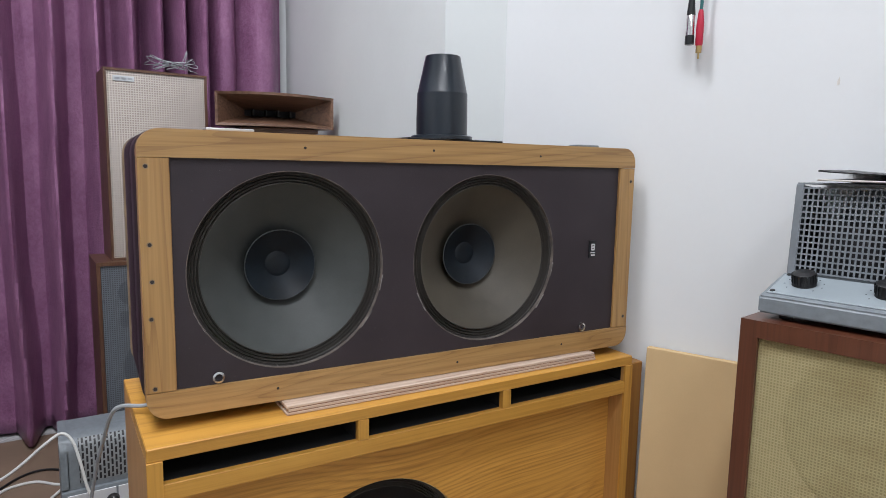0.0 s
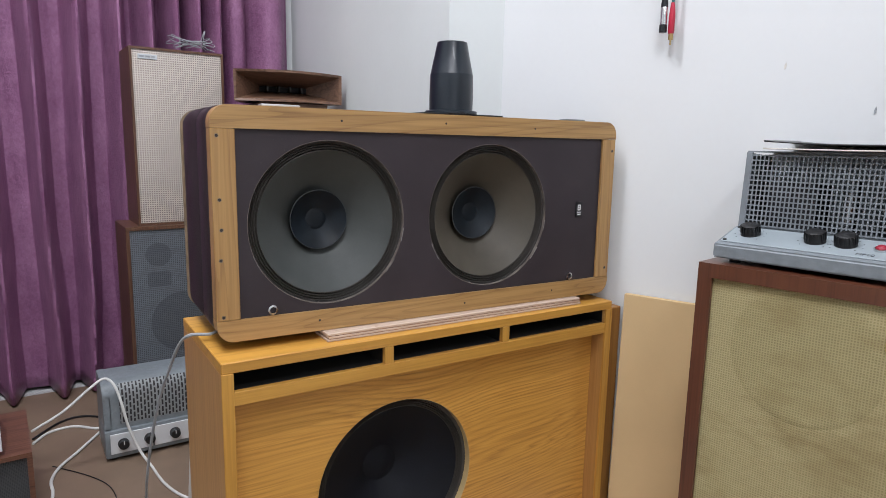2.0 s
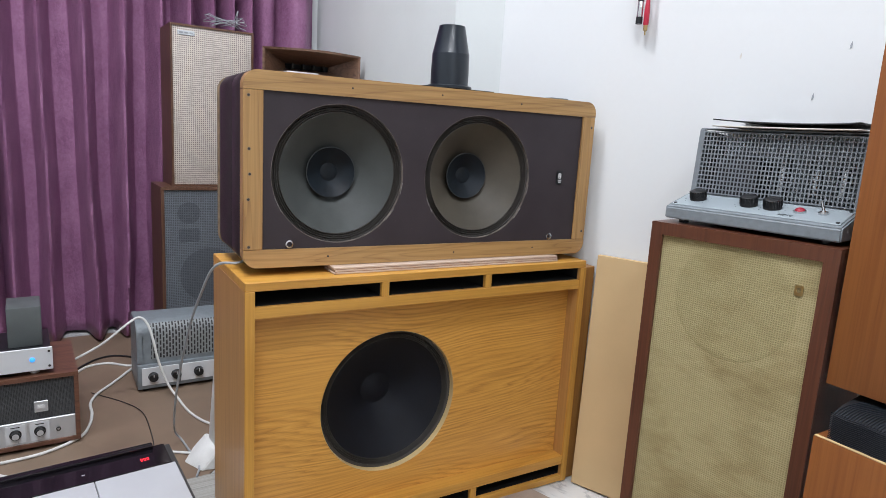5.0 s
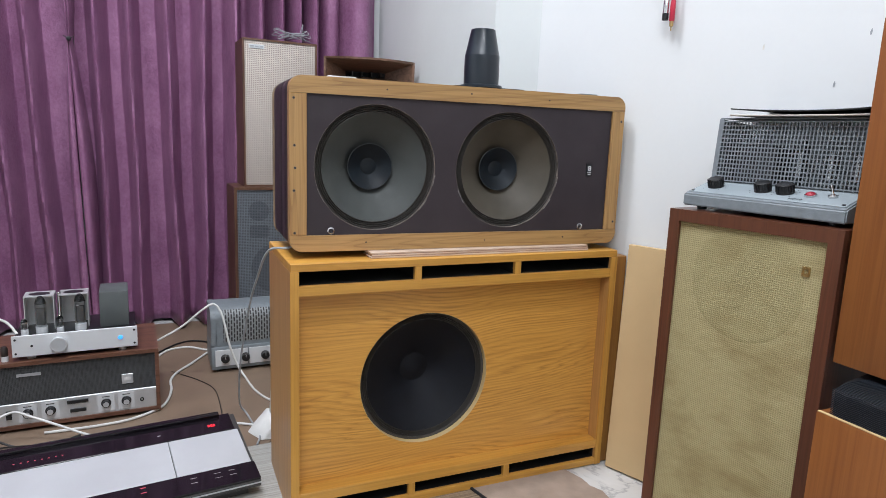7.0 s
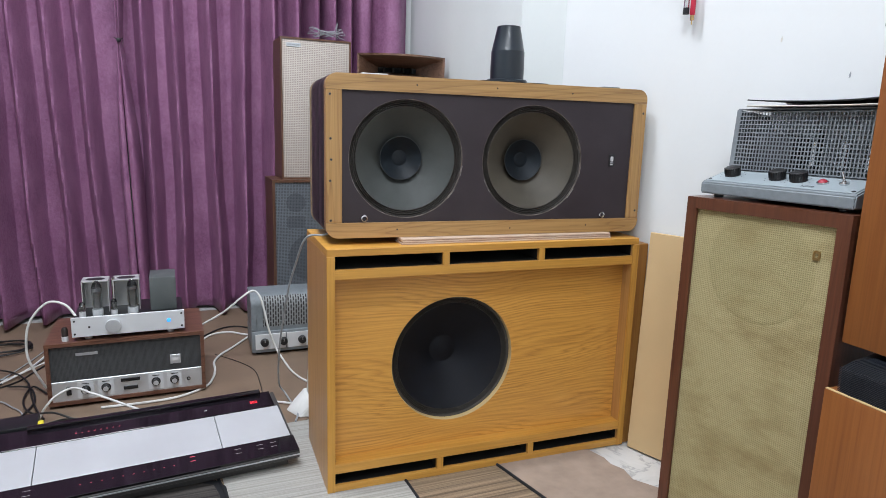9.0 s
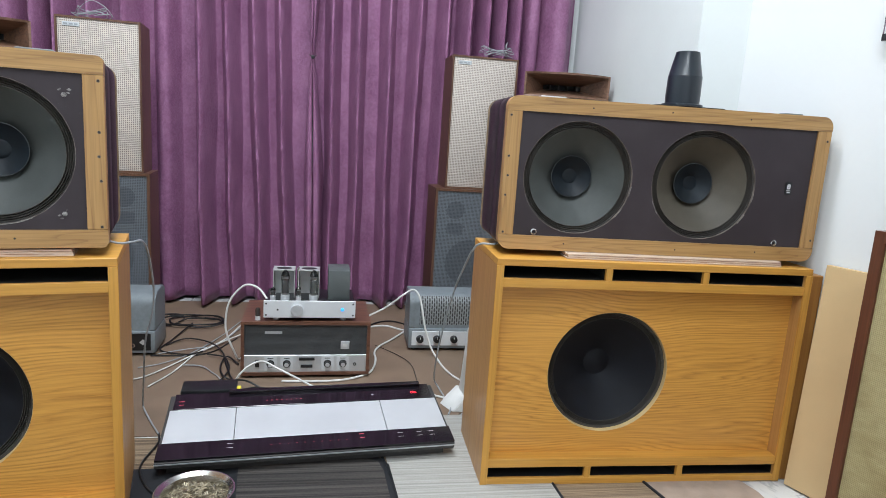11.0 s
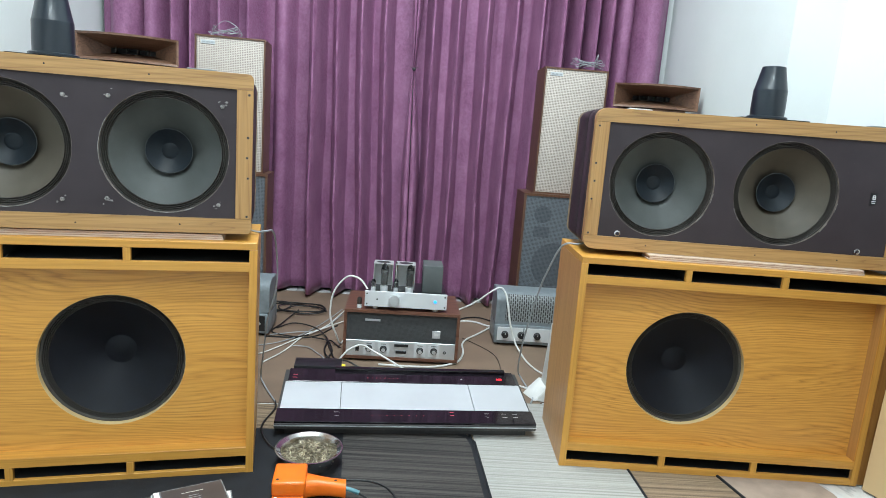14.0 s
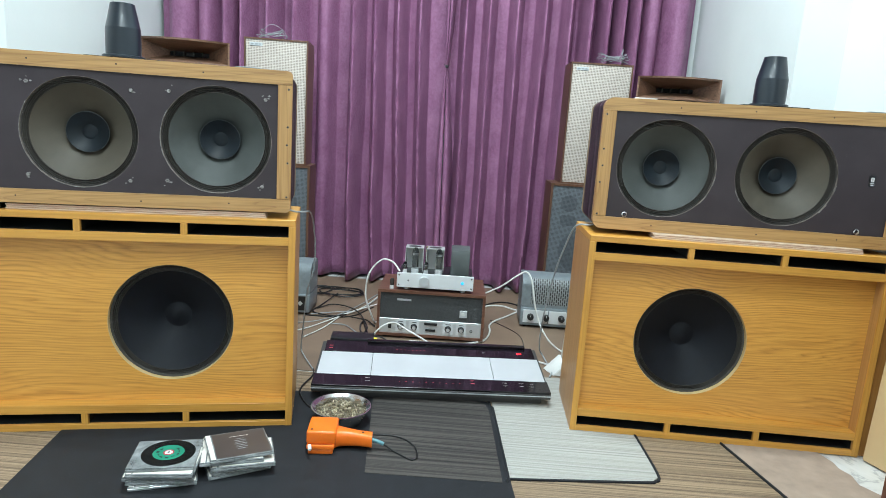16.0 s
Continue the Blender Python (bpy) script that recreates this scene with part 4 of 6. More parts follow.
def cloth_speaker():
    W, H, D = 0.408, 0.885, 0.27
    c = thing("cloth_speaker", "mahogany floor speaker with stained gold grille cloth", "loudspeaker", CLOTH)
    part("cabinet", sheet([rect(0, W, 0, H), rect(0.02, W - 0.02, 0.02, H - 0.02)], 0.012, D), MAHOGANY, c)
    part("back", box(0.02, W - 0.02, D - 0.02, D - 0.001, 0.02, H - 0.02), MAHOGANY, c)
    f = 0.029
    for pts in ([(0, H), (W, H), (W - f, H - f), (f, H - f)], [(0, 0), (W, 0), (W - f, f), (f, f)],
                [(0, 0), (f, f), (f, H - f), (0, H)], [(W, 0), (W - f, f), (W - f, H - f), (W, H)]):
        part("frame_bar", sheet([pts], -0.004, 0.0118), MAHOGANY, c)
    cloth = part("grille_cloth", box(f - 0.001, W - f + 0.001, 0.004, 0.016, f - 0.001, H - f + 0.001), GOLD_CLOTH, c, "aged gold woven cloth with brown stains")
    part("driver_outline", lathe([(0.134, 0.0), (0.131, 0.0007), (0.124, 0.0009), (0.118, 0.0004), (0.05, 0.0002), (0, 0.0002)], facing(0.210, 0.0039, 0.732), 72), GOLD_MARK, cloth, "slightly darker round patch of cloth over the driver")
    part("emblem", sheet([rounded(0.334, 0.350, 0.778, 0.799, 0.003), rounded(0.338, 0.346, 0.784, 0.794, 0.002)], 0.001, 0.0038), BRASS, cloth)
    return c


cloth_speaker()


def grey_amplifier():
    c = thing("valve_amplifier", "grey hammered valve amplifier with perforated cover and black knobs", "amplifier", CLOTH @ pose(0.015, 0.022, 0.8855))
    W = 0.380
    prof = [(0.0, 0.009), (0.0, 0.036), (0.004, 0.040), (0.095, 0.066), (0.27, 0.066), (0.27, 0.009)]
    bm = bmesh.new()
    a = [bm.verts.new((0, y, z)) for y, z in prof]
    b = [bm.verts.new((W, y, z)) for y, z in prof]
    bm.faces.new(a)
    bm.faces.new(b)
    for k in range(len(prof)):
        q = (k + 1) % len(prof)
        bm.faces.new((a[k], a[q], b[q], b[k]))
    bmesh.ops.bevel(bm, geom=bm.edges[:], offset=0.003, segments=2, affect="EDGES")
    part("chassis", bm, HAMMER, c)
    slope = math.degrees(math.atan2(0.026, 0.091))
    tilt = pose(0, 0.004, 0.040, slope, 0, 0)

    def on_slope(bm_):
        bmesh.ops.transform(bm_, matrix=tilt, verts=bm_.verts[:])
        return bm_
    panel = part("control_panel", on_slope(box(0.008, W - 0.008, 0.006, 0.092, 0.0002, 0.0022, 0.001, 1)), HAMMER_LITE, c, "smooth pale grey control panel")
    for x, r in ((0.050, 0.018), (0.170, 0.018), (0.222, 0.0185)):
        k = lathe([(r + 0.001, 0.0), (r, 0.004), (r - 0.001, 0.020), (r - 0.004, 0.022), (0, 0.022)], pose(x, 0.055, 0.0025), 28)
        kn = part("knob", on_slope(k), KNOB, c)
        rib = bmesh.new()
        for i in range(20):
            an = 2 * math.pi * i / 20
            bx(rib, -0.0012, 0.0012, -0.0008, 0.0008, 0.0045, 0.0195)
            bmesh.ops.transform(rib, matrix=pose(x, 0.055, 0.0025) @ pose(0, 0, 0, 0, 0, math.degrees(an)) @ pose(r, 0, 0), verts=rib.verts[-8:])
        part("grip_ribs", on_slope(rib), KNOB, kn)
        dots = bmesh.new()
        for i in range(9):
            an = radians(-45 + 270 * i / 8)
            bx(dots, x + 0.029 * math.cos(an) - 0.001, x + 0.029 * math.cos(an) + 0.001, 0.055 + 0.029 * math.sin(an) - 0.001, 0.055 + 0.029 * math.sin(an) + 0.001, 0.0021, 0.0025)
        part("scale_dots", on_slope(dots), KNOB, panel)
    lens = part("lamp_bezel", on_slope(lathe([(0.0125, 0.002), (0.0125, 0.006), (0.010, 0.0065)], pose(0.280, 0.05, 0), 24)), CHROME, c)
    part("red_lens", on_slope(lathe([(0.0105, 0.005), (0.0085, 0.009), (0.004, 0.0115), (0, 0.012)], pose(0.280, 0.05, 0), 24)), RED_LENS, lens, "round red jewel lens")
    tog = part("toggle_switch", on_slope(lathe([(0.010, 0.002), (0.010, 0.006), (0.005, 0.008), (0.004, 0.010), (0, 0.010)], pose(0.324, 0.055, 0), 20)), CHROME, c)
    part("lever", on_slope(tube([(0.324, 0.055, 0.009), (0.320, 0.060, 0.018), (0.316, 0.064, 0.026)], 0.0025)), CHROME, tog)
    for x, y in ((0.015, 0.014), (W - 0.015, 0.014), (0.015, 0.086), (W - 0.015, 0.086)):
        part("screw", on_slope(lathe([(0.0042, 0.002), (0.004, 0.0035), (0, 0.0035)], pose(x, y, 0), 14)), KNOB, panel)
    txt = bpy.data.curves.new("lettering", "FONT")
    txt.body, txt.size, txt.extrude, txt.align_x = "HF10", 0.0135, 0.0002, "CENTER"
    tob = new("lettering", txt)
    txt.materials.append(KNOB)
    tob.parent = panel
    tob.matrix_local = tilt @ pose(0.262, 0.016, 0.0026)
    # perforated cover
    mesh_tilt = pose(0.006, 0.098, 0.066, -4, 0, 0)
    MW, MH = 0.372, 0.158
    gm = bmesh.new()
    nx, nz, bar = 42, 14, 0.0028
    for i in range(nx + 1):
        x = 0.012 + (MW - 0.024) * i / nx
        bx(gm, x - bar / 2, x + bar / 2, 0, 0.0015, 0.004, MH - 0.004)
    for j in range(nz + 1):
        z = 0.006 + (MH - 0.012) * j / nz
        bx(gm, 0.010, MW - 0.010, 0.0002, 0.0013, z - bar / 2, z + bar / 2)
    for x0, x1 in ((0, 0.0125), (MW - 0.0125, MW)):
        bx(gm, x0, x1, -0.001, 0.004, 0, MH, 0.001, 1)
    bmesh.ops.transform(gm, matrix=mesh_tilt, verts=gm.verts[:])
    part("front_mesh", gm, MESH_GREY, c, "grey sheet punched with rows of square holes")
    sides = bmesh.new()
    bx(sides, 0, 0.002, 0.003, 0.155, 0, MH)
    bx(sides, MW - 0.002, MW, 0.003, 0.155, 0, MH)
    bx(sides, 0, MW, 0.153, 0.155, 0, MH)
    bmesh.ops.transform(sides, matrix=mesh_tilt, verts=sides.verts[:])
    part("cover_sides", sides, HAMMER, c)
    inner = bmesh.new()
    bx(inner, 0.006, 0.012, 0.03, 0.15, 0.0, 0.10)
    bx(inner, 0.03, 0.13, 0.05, 0.14, 0.0, 0.10, 0.004)
    bmesh.ops.transform(inner, matrix=mesh_tilt, verts=inner.verts[:])
    part("transformer", inner, BLACK_PLASTIC, c)
    for x in (0.19, 0.262, 0.318):
        v = part("valve", lathe([(0, 0.118), (0.008, 0.116), (0.015, 0.105), (0.0155, 0.03), (0.013, 0.012), (0.013, 0.0)], mesh_tilt @ pose(x, 0.05, 0.0), 20), GLASS, c, "glass valve behind the mesh")
        part("plate", lathe([(0, 0.085), (0.009, 0.085), (0.009, 0.025), (0, 0.025)], mesh_tilt @ pose(x, 0.05, 0.0), 16), GETTER, v)
    part("cover_top", box(0.006, 0.376, 0.112, 0.262, 0.2235, 0.2265, 0.001, 1), MESH_GREY, c)
    for x in (0.035, W - 0.035):
        for y in (0.03, 0.24):
            part("foot", lathe([(0, 0.0), (0.011, 0.0), (0.012, 0.008), (0.012, 0.0095), (0, 0.0095)], pose(x, y, 0.0005), 20), BLACK_PLASTIC, c)
    return c


grey_amplifier()


def record_sleeve(m):
    """A black sleeve, warped, lying on white paper on the amplifier."""
    c = thing("record_sleeve", "warped black record sleeve lying on white paper on the amplifier", "record sleeve", m)
    for nm, z0, mt, amp in (("paper", 0.001, PAPER, 0.002), ("sleeve", 0.006, BLACK_PLASTIC, 0.008)):
        bm = bmesh.new()
        n = 18
        g = [[bm.verts.new((0.31 * i / n, 0.20 * j / 8, z0 + amp * (abs(2 * i / n - 1) ** 2 + 0.5 * math.sin(4 * i / n + j * 0.2) * 0.5) + 0.004 * (amp > 0.005))) for i in range(n + 1)] for j in range(9)]
        for a, b in zip(g, g[1:]):
            for i in range(n):
                bm.faces.new((a[i], a[i + 1], b[i + 1], b[i]))
        ob = part(nm, bm, mt, c)
        mod = ob.modifiers.new("thickness", "SOLIDIFY")
        mod.thickness = 0.003
    return c


record_sleeve(CLOTH @ pose(0.06, 0.11, 1.113))


# ---- teak cabinets beside the cloth speaker ----
def teak_cabinet(name_label, x, y1, z0, z1, tag=False):
    c = thing("teak_cabinet", name_label, "loudspeaker", pose(x, y1, z0, 0, 0, -91))
    h = z1 - z0
    part("carcass", sheet([rect(0, 0.36, 0, h), rect(0.012, 0.348, 0.012, h - 0.012)], 0.006, 0.25), TEAK, c)
    part("face_panel", box(0.0, 0.36, 0.0, 0.0058, 0.0, h, 0.002, 2), TEAK, c)
    part("edge_lipping", box(0.001, 0.359, 0.0012, 0.0088, h + 0.0002, h + 0.0022, 0.0008, 1), BASKET_HOLE, c, "pale worn edge along the top")
    part("back_panel", box(0.0, 0.36, 0.2502, 0.256, 0.0, h), BASE_BROWN, c)
    if tag:
        t = part("sticker", box(0.012, 0.075, -0.0012, -0.0002, z1 - z0 - 0.028, z1 - z0 - 0.008), PAPER, c, "white paper sticker with a dark line of print")
        for k in range(6):
            part("print_bar", box(0.020 + 0.008 * k, 0.0255 + 0.008 * k, -0.0018, -0.0013, z1 - z0 - 0.021, z1 - z0 - 0.015), KNOB, t)
    return c


teak_cabinet("reddish teak cabinet standing on the floor beside the cloth speaker", 1.008, 0.180, 0.0, 0.529)
teak_cabinet("reddish teak cabinet stacked high with a small sticker", 1.075, 0.205, 0.615, 1.288, True)


def black_mesh_box():
    c = thing("mesh_box", "black mesh-covered horn unit between the teak cabinets", "speaker unit", pose(1.012, 0.165, 0.5295, 0, 0, -91))
    prof = [(0.006, 0.0), (0.004, 0.052), (0.030, 0.066), (0.120, 0.076), (0.21, 0.076), (0.22, 0.0)]
    bm = bmesh.new()
    a, b = [bm.verts.new((0.008, y, z)) for y, z in prof], [bm.verts.new((0.335, y, z)) for y, z in prof]
    bm.faces.new(a)
    bm.faces.new(b)
    for k in range(len(prof)):
        q = (k + 1) % len(prof)
        bm.faces.new((a[k], a[q], b[q], b[k]))
    bmesh.ops.bevel(bm, geom=bm.edges[:], offset=0.004, segments=2, affect="EDGES")
    core = part("core", bm, BLACK_PLASTIC, c)
    wire = plain("blue_black_wire", (0.035, 0.042, 0.055), 0.35, 0.4)
    bm = bmesh.new()
    for k in range(15):
        z = 0.003 + 0.0036 * k
        y = 0.0045 - 0.002 * z / 0.052
        tube([(0.007 + 0.327 * i / 12, y - 0.0006, z + 0.0010 * (-1) ** i) for i in range(13)], 0.0011, 4, 1, bm)
    for k in range(58):
        x = 0.010 + 0.0056 * k
        tube([(x, 0.0035, 0.052), (min(x + 0.008, 0.335), 0.030, 0.0668), (min(x + 0.020, 0.335), 0.075, 0.0718)], 0.0012, 4, 2, bm)
    part("mesh", bm, wire, core, "dark woven wire mesh over the front and top")
    return c


black_mesh_box()


# ---- boards leaning by the wall ----
def leaning_board():
    c = thing("mdf_board", "raw beige board leaning against the white wall", "board", Matrix.Translation((1.136, 0.921, 0)) @ pose(0, 0, 0, 0, 0, -69.5) @ pose(0, 0, 0, -2.2, 0, 0))
    part("board", box(0, 0.29, 0.0, 0.018, 0.0025, 0.733, 0.0015, 1), MDF, c)
    return c


leaning_board()
c = thing("side_board", "orange-brown wooden board standing against the oak cabinet, darkened for shade", "board", pose(1.1365, 0.952, 0, 0, 0, -1.5))
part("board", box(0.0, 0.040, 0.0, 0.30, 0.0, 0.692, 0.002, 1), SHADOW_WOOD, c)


# ---- mats and carpets ----
def flat_piece(name, label, cat, pts, z0, z1, mat, kind=""):
    ob = mesh_ob(name, sheet([pts], z0, z1, True), mat, smooth=False)
    return tagged(ob, label, cat, kind=kind)


flat_piece("hardboard_sheet", "brown hardboard sheet covering the floor before the curtain", "floor cover", [(-1.9, 1.30), (0.06, 1.36), (0.30, 1.62), (0.95, 1.75), (0.98, 2.99), (-1.9, 2.99)], -0.0035, 0.0005, HARDBOARD)
flat_piece("brown_rug", "brown and beige ribbed rug", "rug", [(-2.4, -1.5), (0.88, -1.5), (0.82, 0.32), (0.75, 0.63), (0.682, 0.945), (0.36, 1.25), (-0.60, 1.20), (-0.65, 1.325), (-1.88, 1.288), (-2.6, 1.10)], -0.0035, -0.0005, MAT_BROWN)
flat_piece("beige_carpet", "plain beige carpet offcut with a frayed edge", "carpet", [(0.86, -1.2), (1.10, -1.2), (1.15, 0.55), (1.02, 0.743), (1.03, 0.80), (1.012, 0.84), (1.015, 0.88), (0.999, 0.937), (0.97, 1.2), (0.64, 1.2), (0.667, 0.942), (0.734, 0.63), (0.80, 0.32)], -0.0003, 0.003, MAT_PINK)
tagged(mesh_ob("rug_binding", tube([(0.658, 0.985, 0.003), (0.667, 0.942, 0.003), (0.734, 0.63, 0.003), (0.80, 0.32, 0.003), (0.83, -0.4, 0.003), (0.86, -1.2, 0.003)], 0.0045, 6, 4), MAT_BLACK), "black bound edge of the brown ribbed rug", "rug edge")
rug = thing("grey_rug", "pale grey ribbed rug with a black bound edge", "rug", pose(0, 0, 0))
GR = [(-0.162, 1.44), (-0.112, 0.604), (0.335, 0.650), (0.368, 0.690), (0.362, 0.98), (0.25, 1.46)]
part("field", sheet([GR], 0.0, 0.003, True), MAT_GREY, rug)
part("binding", tube([(x, y, 0.002) for x, y in [(-0.158, 1.16), (-0.135, 0.99), (-0.110, 0.612), (-0.10, 0.604), (0.1, 0.625), (0.315, 0.649), (0.350, 0.660), (0.3685, 0.692), (0.367, 0.85), (0.362, 0.98)]], 0.005, 6, 5), MAT_BLACK, rug)
black = thing("black_mat", "black rubber mat with a ribbed dark panel", "mat", pose(0, 0, 0))
part("field", sheet([[(-1.55, 0.70), (-1.46, 0.12), (-1.35, -0.3), (-0.02, -0.3), (-0.103, 0.57), (-0.138, 1.10), (-0.165, 1.145), (-0.21, 1.152), (-1.2, 1.09)]], 0.0005, 0.0045, True), MAT_BLACK, black)
part("ribbed_panel", sheet([[(-0.545, 0.565), (-0.130, 0.575), (-0.158, 1.06), (-0.172, 1.12), (-0.21, 1.14), (-0.605, 1.125)]], 0.0046, 0.0062, True), MAT_RIB, black, "grey-brown ribbed panel in the black mat")


# ---- silver and black audio deck ----
DECK_AT = pose(-0.833, 1.050, 0.0045, 0, 0, 5.7)


def audio_deck():
    c = thing("audio_deck", "low silver and black audio deck with red displays", "audio deck", DECK_AT)
    W, D = 0.918, 0.356
    tilt = pose(0, 0, 0.050, 9.0, 0, 0)
    foot = box(0.03, W - 0.03, 0.03, D - 0.02, 0.0005, 0.030)
    for v in foot.verts:
        if v.co.z > 0.01:
            v.co.z = 0.0275 + v.co.y * math.tan(radians(9.0))
    part("plinth", foot, DECK_GREY, c)

    def up(bm):
        bmesh.ops.transform(bm, matrix=tilt, verts=bm.verts[:])
        return bm
    part("tray", up(box(0, W, 0, D, -0.022, -0.0005, 0.002, 1)), DECK_GREY, c)
    part("trim_line", up(box(0.0, W, -0.0015, 0.003, -0.010, -0.006)), ALU, c, "thin bright line along the front edge")
    front = part("front_panel", up(box(0.001, W - 0.001, 0.002, 0.0805, 0.0, 0.008, 0.001, 1)), DECK_BLACK, c, "gloss black touch panel")
    rear = part("rear_panel", up(box(0.018, W - 0.018, 0.257, 0.348, 0.0, 0.010, 0.001, 1)), DECK_BLACK, c, "gloss black display panel")
    for x0, x1 in ((0.010, 0.2175), (0.2195, 0.7035), (0.7055, W - 0.010)):
        part("lid", up(box(x0, x1, 0.082, 0.2555, 0.0, 0.0085, 0.0012, 1)), DECK_ALU, c, "satin aluminium lid")
    part("rear_ridge", up(box(0.19, W - 0.05, 0.332, 0.352, 0.0102, 0.022, 0.003, 2)), DECK_BLACK, c)
    for k, x in enumerate((0.826, 0.834, 0.842)):
        part("digit_bar", up(sheet([rect(x, x + 0.0055, 0.288, 0.300), rect(x + 0.0015, x + 0.004, 0.2895, 0.2985)], 0.0102, 0.0108, True)), RED_LED, rear, "small red display digit")
    for k in range(8):
        part("indicator", up(box(0.315 + 0.0165 * k, 0.319 + 0.0165 * k, 0.285, 0.2885, 0.0102, 0.0107)), DIM_LED, rear)
    for y in (0.280, 0.300):
        part("indicator", up(box(0.034, 0.050, y, y + 0.003, 0.0102, 0.0107)), DIM_LED, rear)
    part("indicator", up(box(0.680, 0.688, 0.289, 0.292, 0.0102, 0.0107)), WHITE_MARK, rear)
    for k in range(10):
        part("touch_mark", up(box(0.33 + 0.026 * k, 0.334 + 0.026 * k, 0.042, 0.044, 0.0081, 0.0085)), DIM_LED, front)
    for y in (0.046, 0.066):
        part("touch_mark", up(box(0.610, 0.624, y, y + 0.003, 0.0081, 0.0085)), DIM_LED, front)
    for x in (0.20, 0.735, 0.80, 0.84):
        part("touch_mark", up(box(x, x + 0.018, 0.06, 0.0612, 0.0081, 0.0084)), PAPER, front)
        part("touch_mark", up(box(x, x + 0.018, 0.04, 0.0412, 0.0081, 0.0084)), PAPER, front)
    return c


audio_deck()
c = thing("set_top_box", "black electronics box standing behind the audio deck", "set-top box", DECK_AT @ pose(0.028, 0.352, 0.0, 0, 0, 0))
part("shell", box(0.0, 0.185, 0.008, 0.10, 0.0, 0.118, 0.003), BLACK_PLASTIC, c)
part("front_slot", box(0.012, 0.172, 0.0065, 0.009, 0.094, 0.097), ALU, c)
part("yellow_plug", box(0.184, 0.200, 0.02, 0.045, 0.094, 0.116, 0.003), YELLOW, c, "bright yellow plug in its end")


# ---- receiver with the small valve amplifier on it ----
RX, RY, RYAW = -0.700, 1.822, 1.6
REC = pose(RX, RY, 0.0005, 0, 0, RYAW)


def receiver():
    W, H, D, T = 0.530, 0.245, 0.34, 0.013
    c = thing("receiver", "vintage walnut receiver with dark cloth and silver control strip", "receiver", REC)
    part("case", sheet([rect(0, W, 0.012, H), rect(T, W - T, 0.012 + T, H - T)], 0.0, D), WALNUT_RED, c)
    part("back", box(T, W - T, D - 0.02, D - 0.004, 0.025, H - T), BLACK_PLASTIC, c)
    cl = part("grille_cloth", box(T - 0.0005, W - T + 0.0005, 0.010, 0.02, 0.100, H - T + 0.0005), RADIO_CLOTH, c, "dark grey woven front cloth")
    part("name_plate", box(0.095, 0.165, 0.0075, 0.0098, 0.192, 0.202), ALU, cl)
    sq = part("emblem", box(0.407, 0.444, 0.0065, 0.0098, 0.124, 0.160, 0.001, 1), ALU, cl)
    part("mark", box(0.415, 0.436, 0.0055, 0.0064, 0.136, 0.148), WHITE_MARK, sq)
    pn = part("control_strip", box(T - 0.0005, W - T + 0.0005, 0.006, 0.02, 0.024, 0.099, 0.0015, 1), ALU, c, "brushed silver control strip")
    for u in (0.225, 0.35, 0.668, 0.79):
        k = part("knob", lathe([(0.016, 0.0), (0.016, 0.004), (0.0125, 0.006), (0.012, 0.018), (0.010, 0.0195), (0, 0.0195)], facing(W * u, 0.0058, 0.062), 28), KNOB, c)
        part("knob_face", lathe([(0.0095, 0.0194), (0.0093, 0.0202), (0, 0.0202)], facing(W * u, 0.0058, 0.062), 24), ALU, k)
    for z0, x0, x1 in ((0.076, 0.235, 0.300), (0.044, 0.243, 0.292)):
        part("push_button", box(x0, x1, 0.001, 0.006, z0, z0 + 0.013, 0.001, 1), KNOB, c)
    part("rocker_switch", box(0.058, 0.074, 0.0, 0.006, 0.048, 0.078, 0.001, 1), KNOB, c)
    part("jack_socket", lathe([(0.007, 0), (0.007, 0.003), (0.004, 0.003), (0.004, -0.004), (0, -0.004)], facing(W * 0.885, 0.0058, 0.058), 16), KNOB, c)
    for u in (0.225, 0.35, 0.668, 0.79):
        part("knob_plate", box(W * u - 0.026, W * u + 0.026, 0.0050, 0.0059, 0.032, 0.092), ALU_LITE, pn, "paler square plate behind a knob")
        part("legend", box(W * u - 0.012, W * u + 0.012, 0.0042, 0.0049, 0.084, 0.0865), KNOB, pn)
    for x in (0.04, W - 0.04):
        for y in (0.03, D - 0.04):
            part("foot", lathe([(0, 0), (0.013, 0), (0.013, 0.012), (0, 0.0125)], pose(x, y, 0), 18), BLACK_PLASTIC, c)
    return c


receiver()


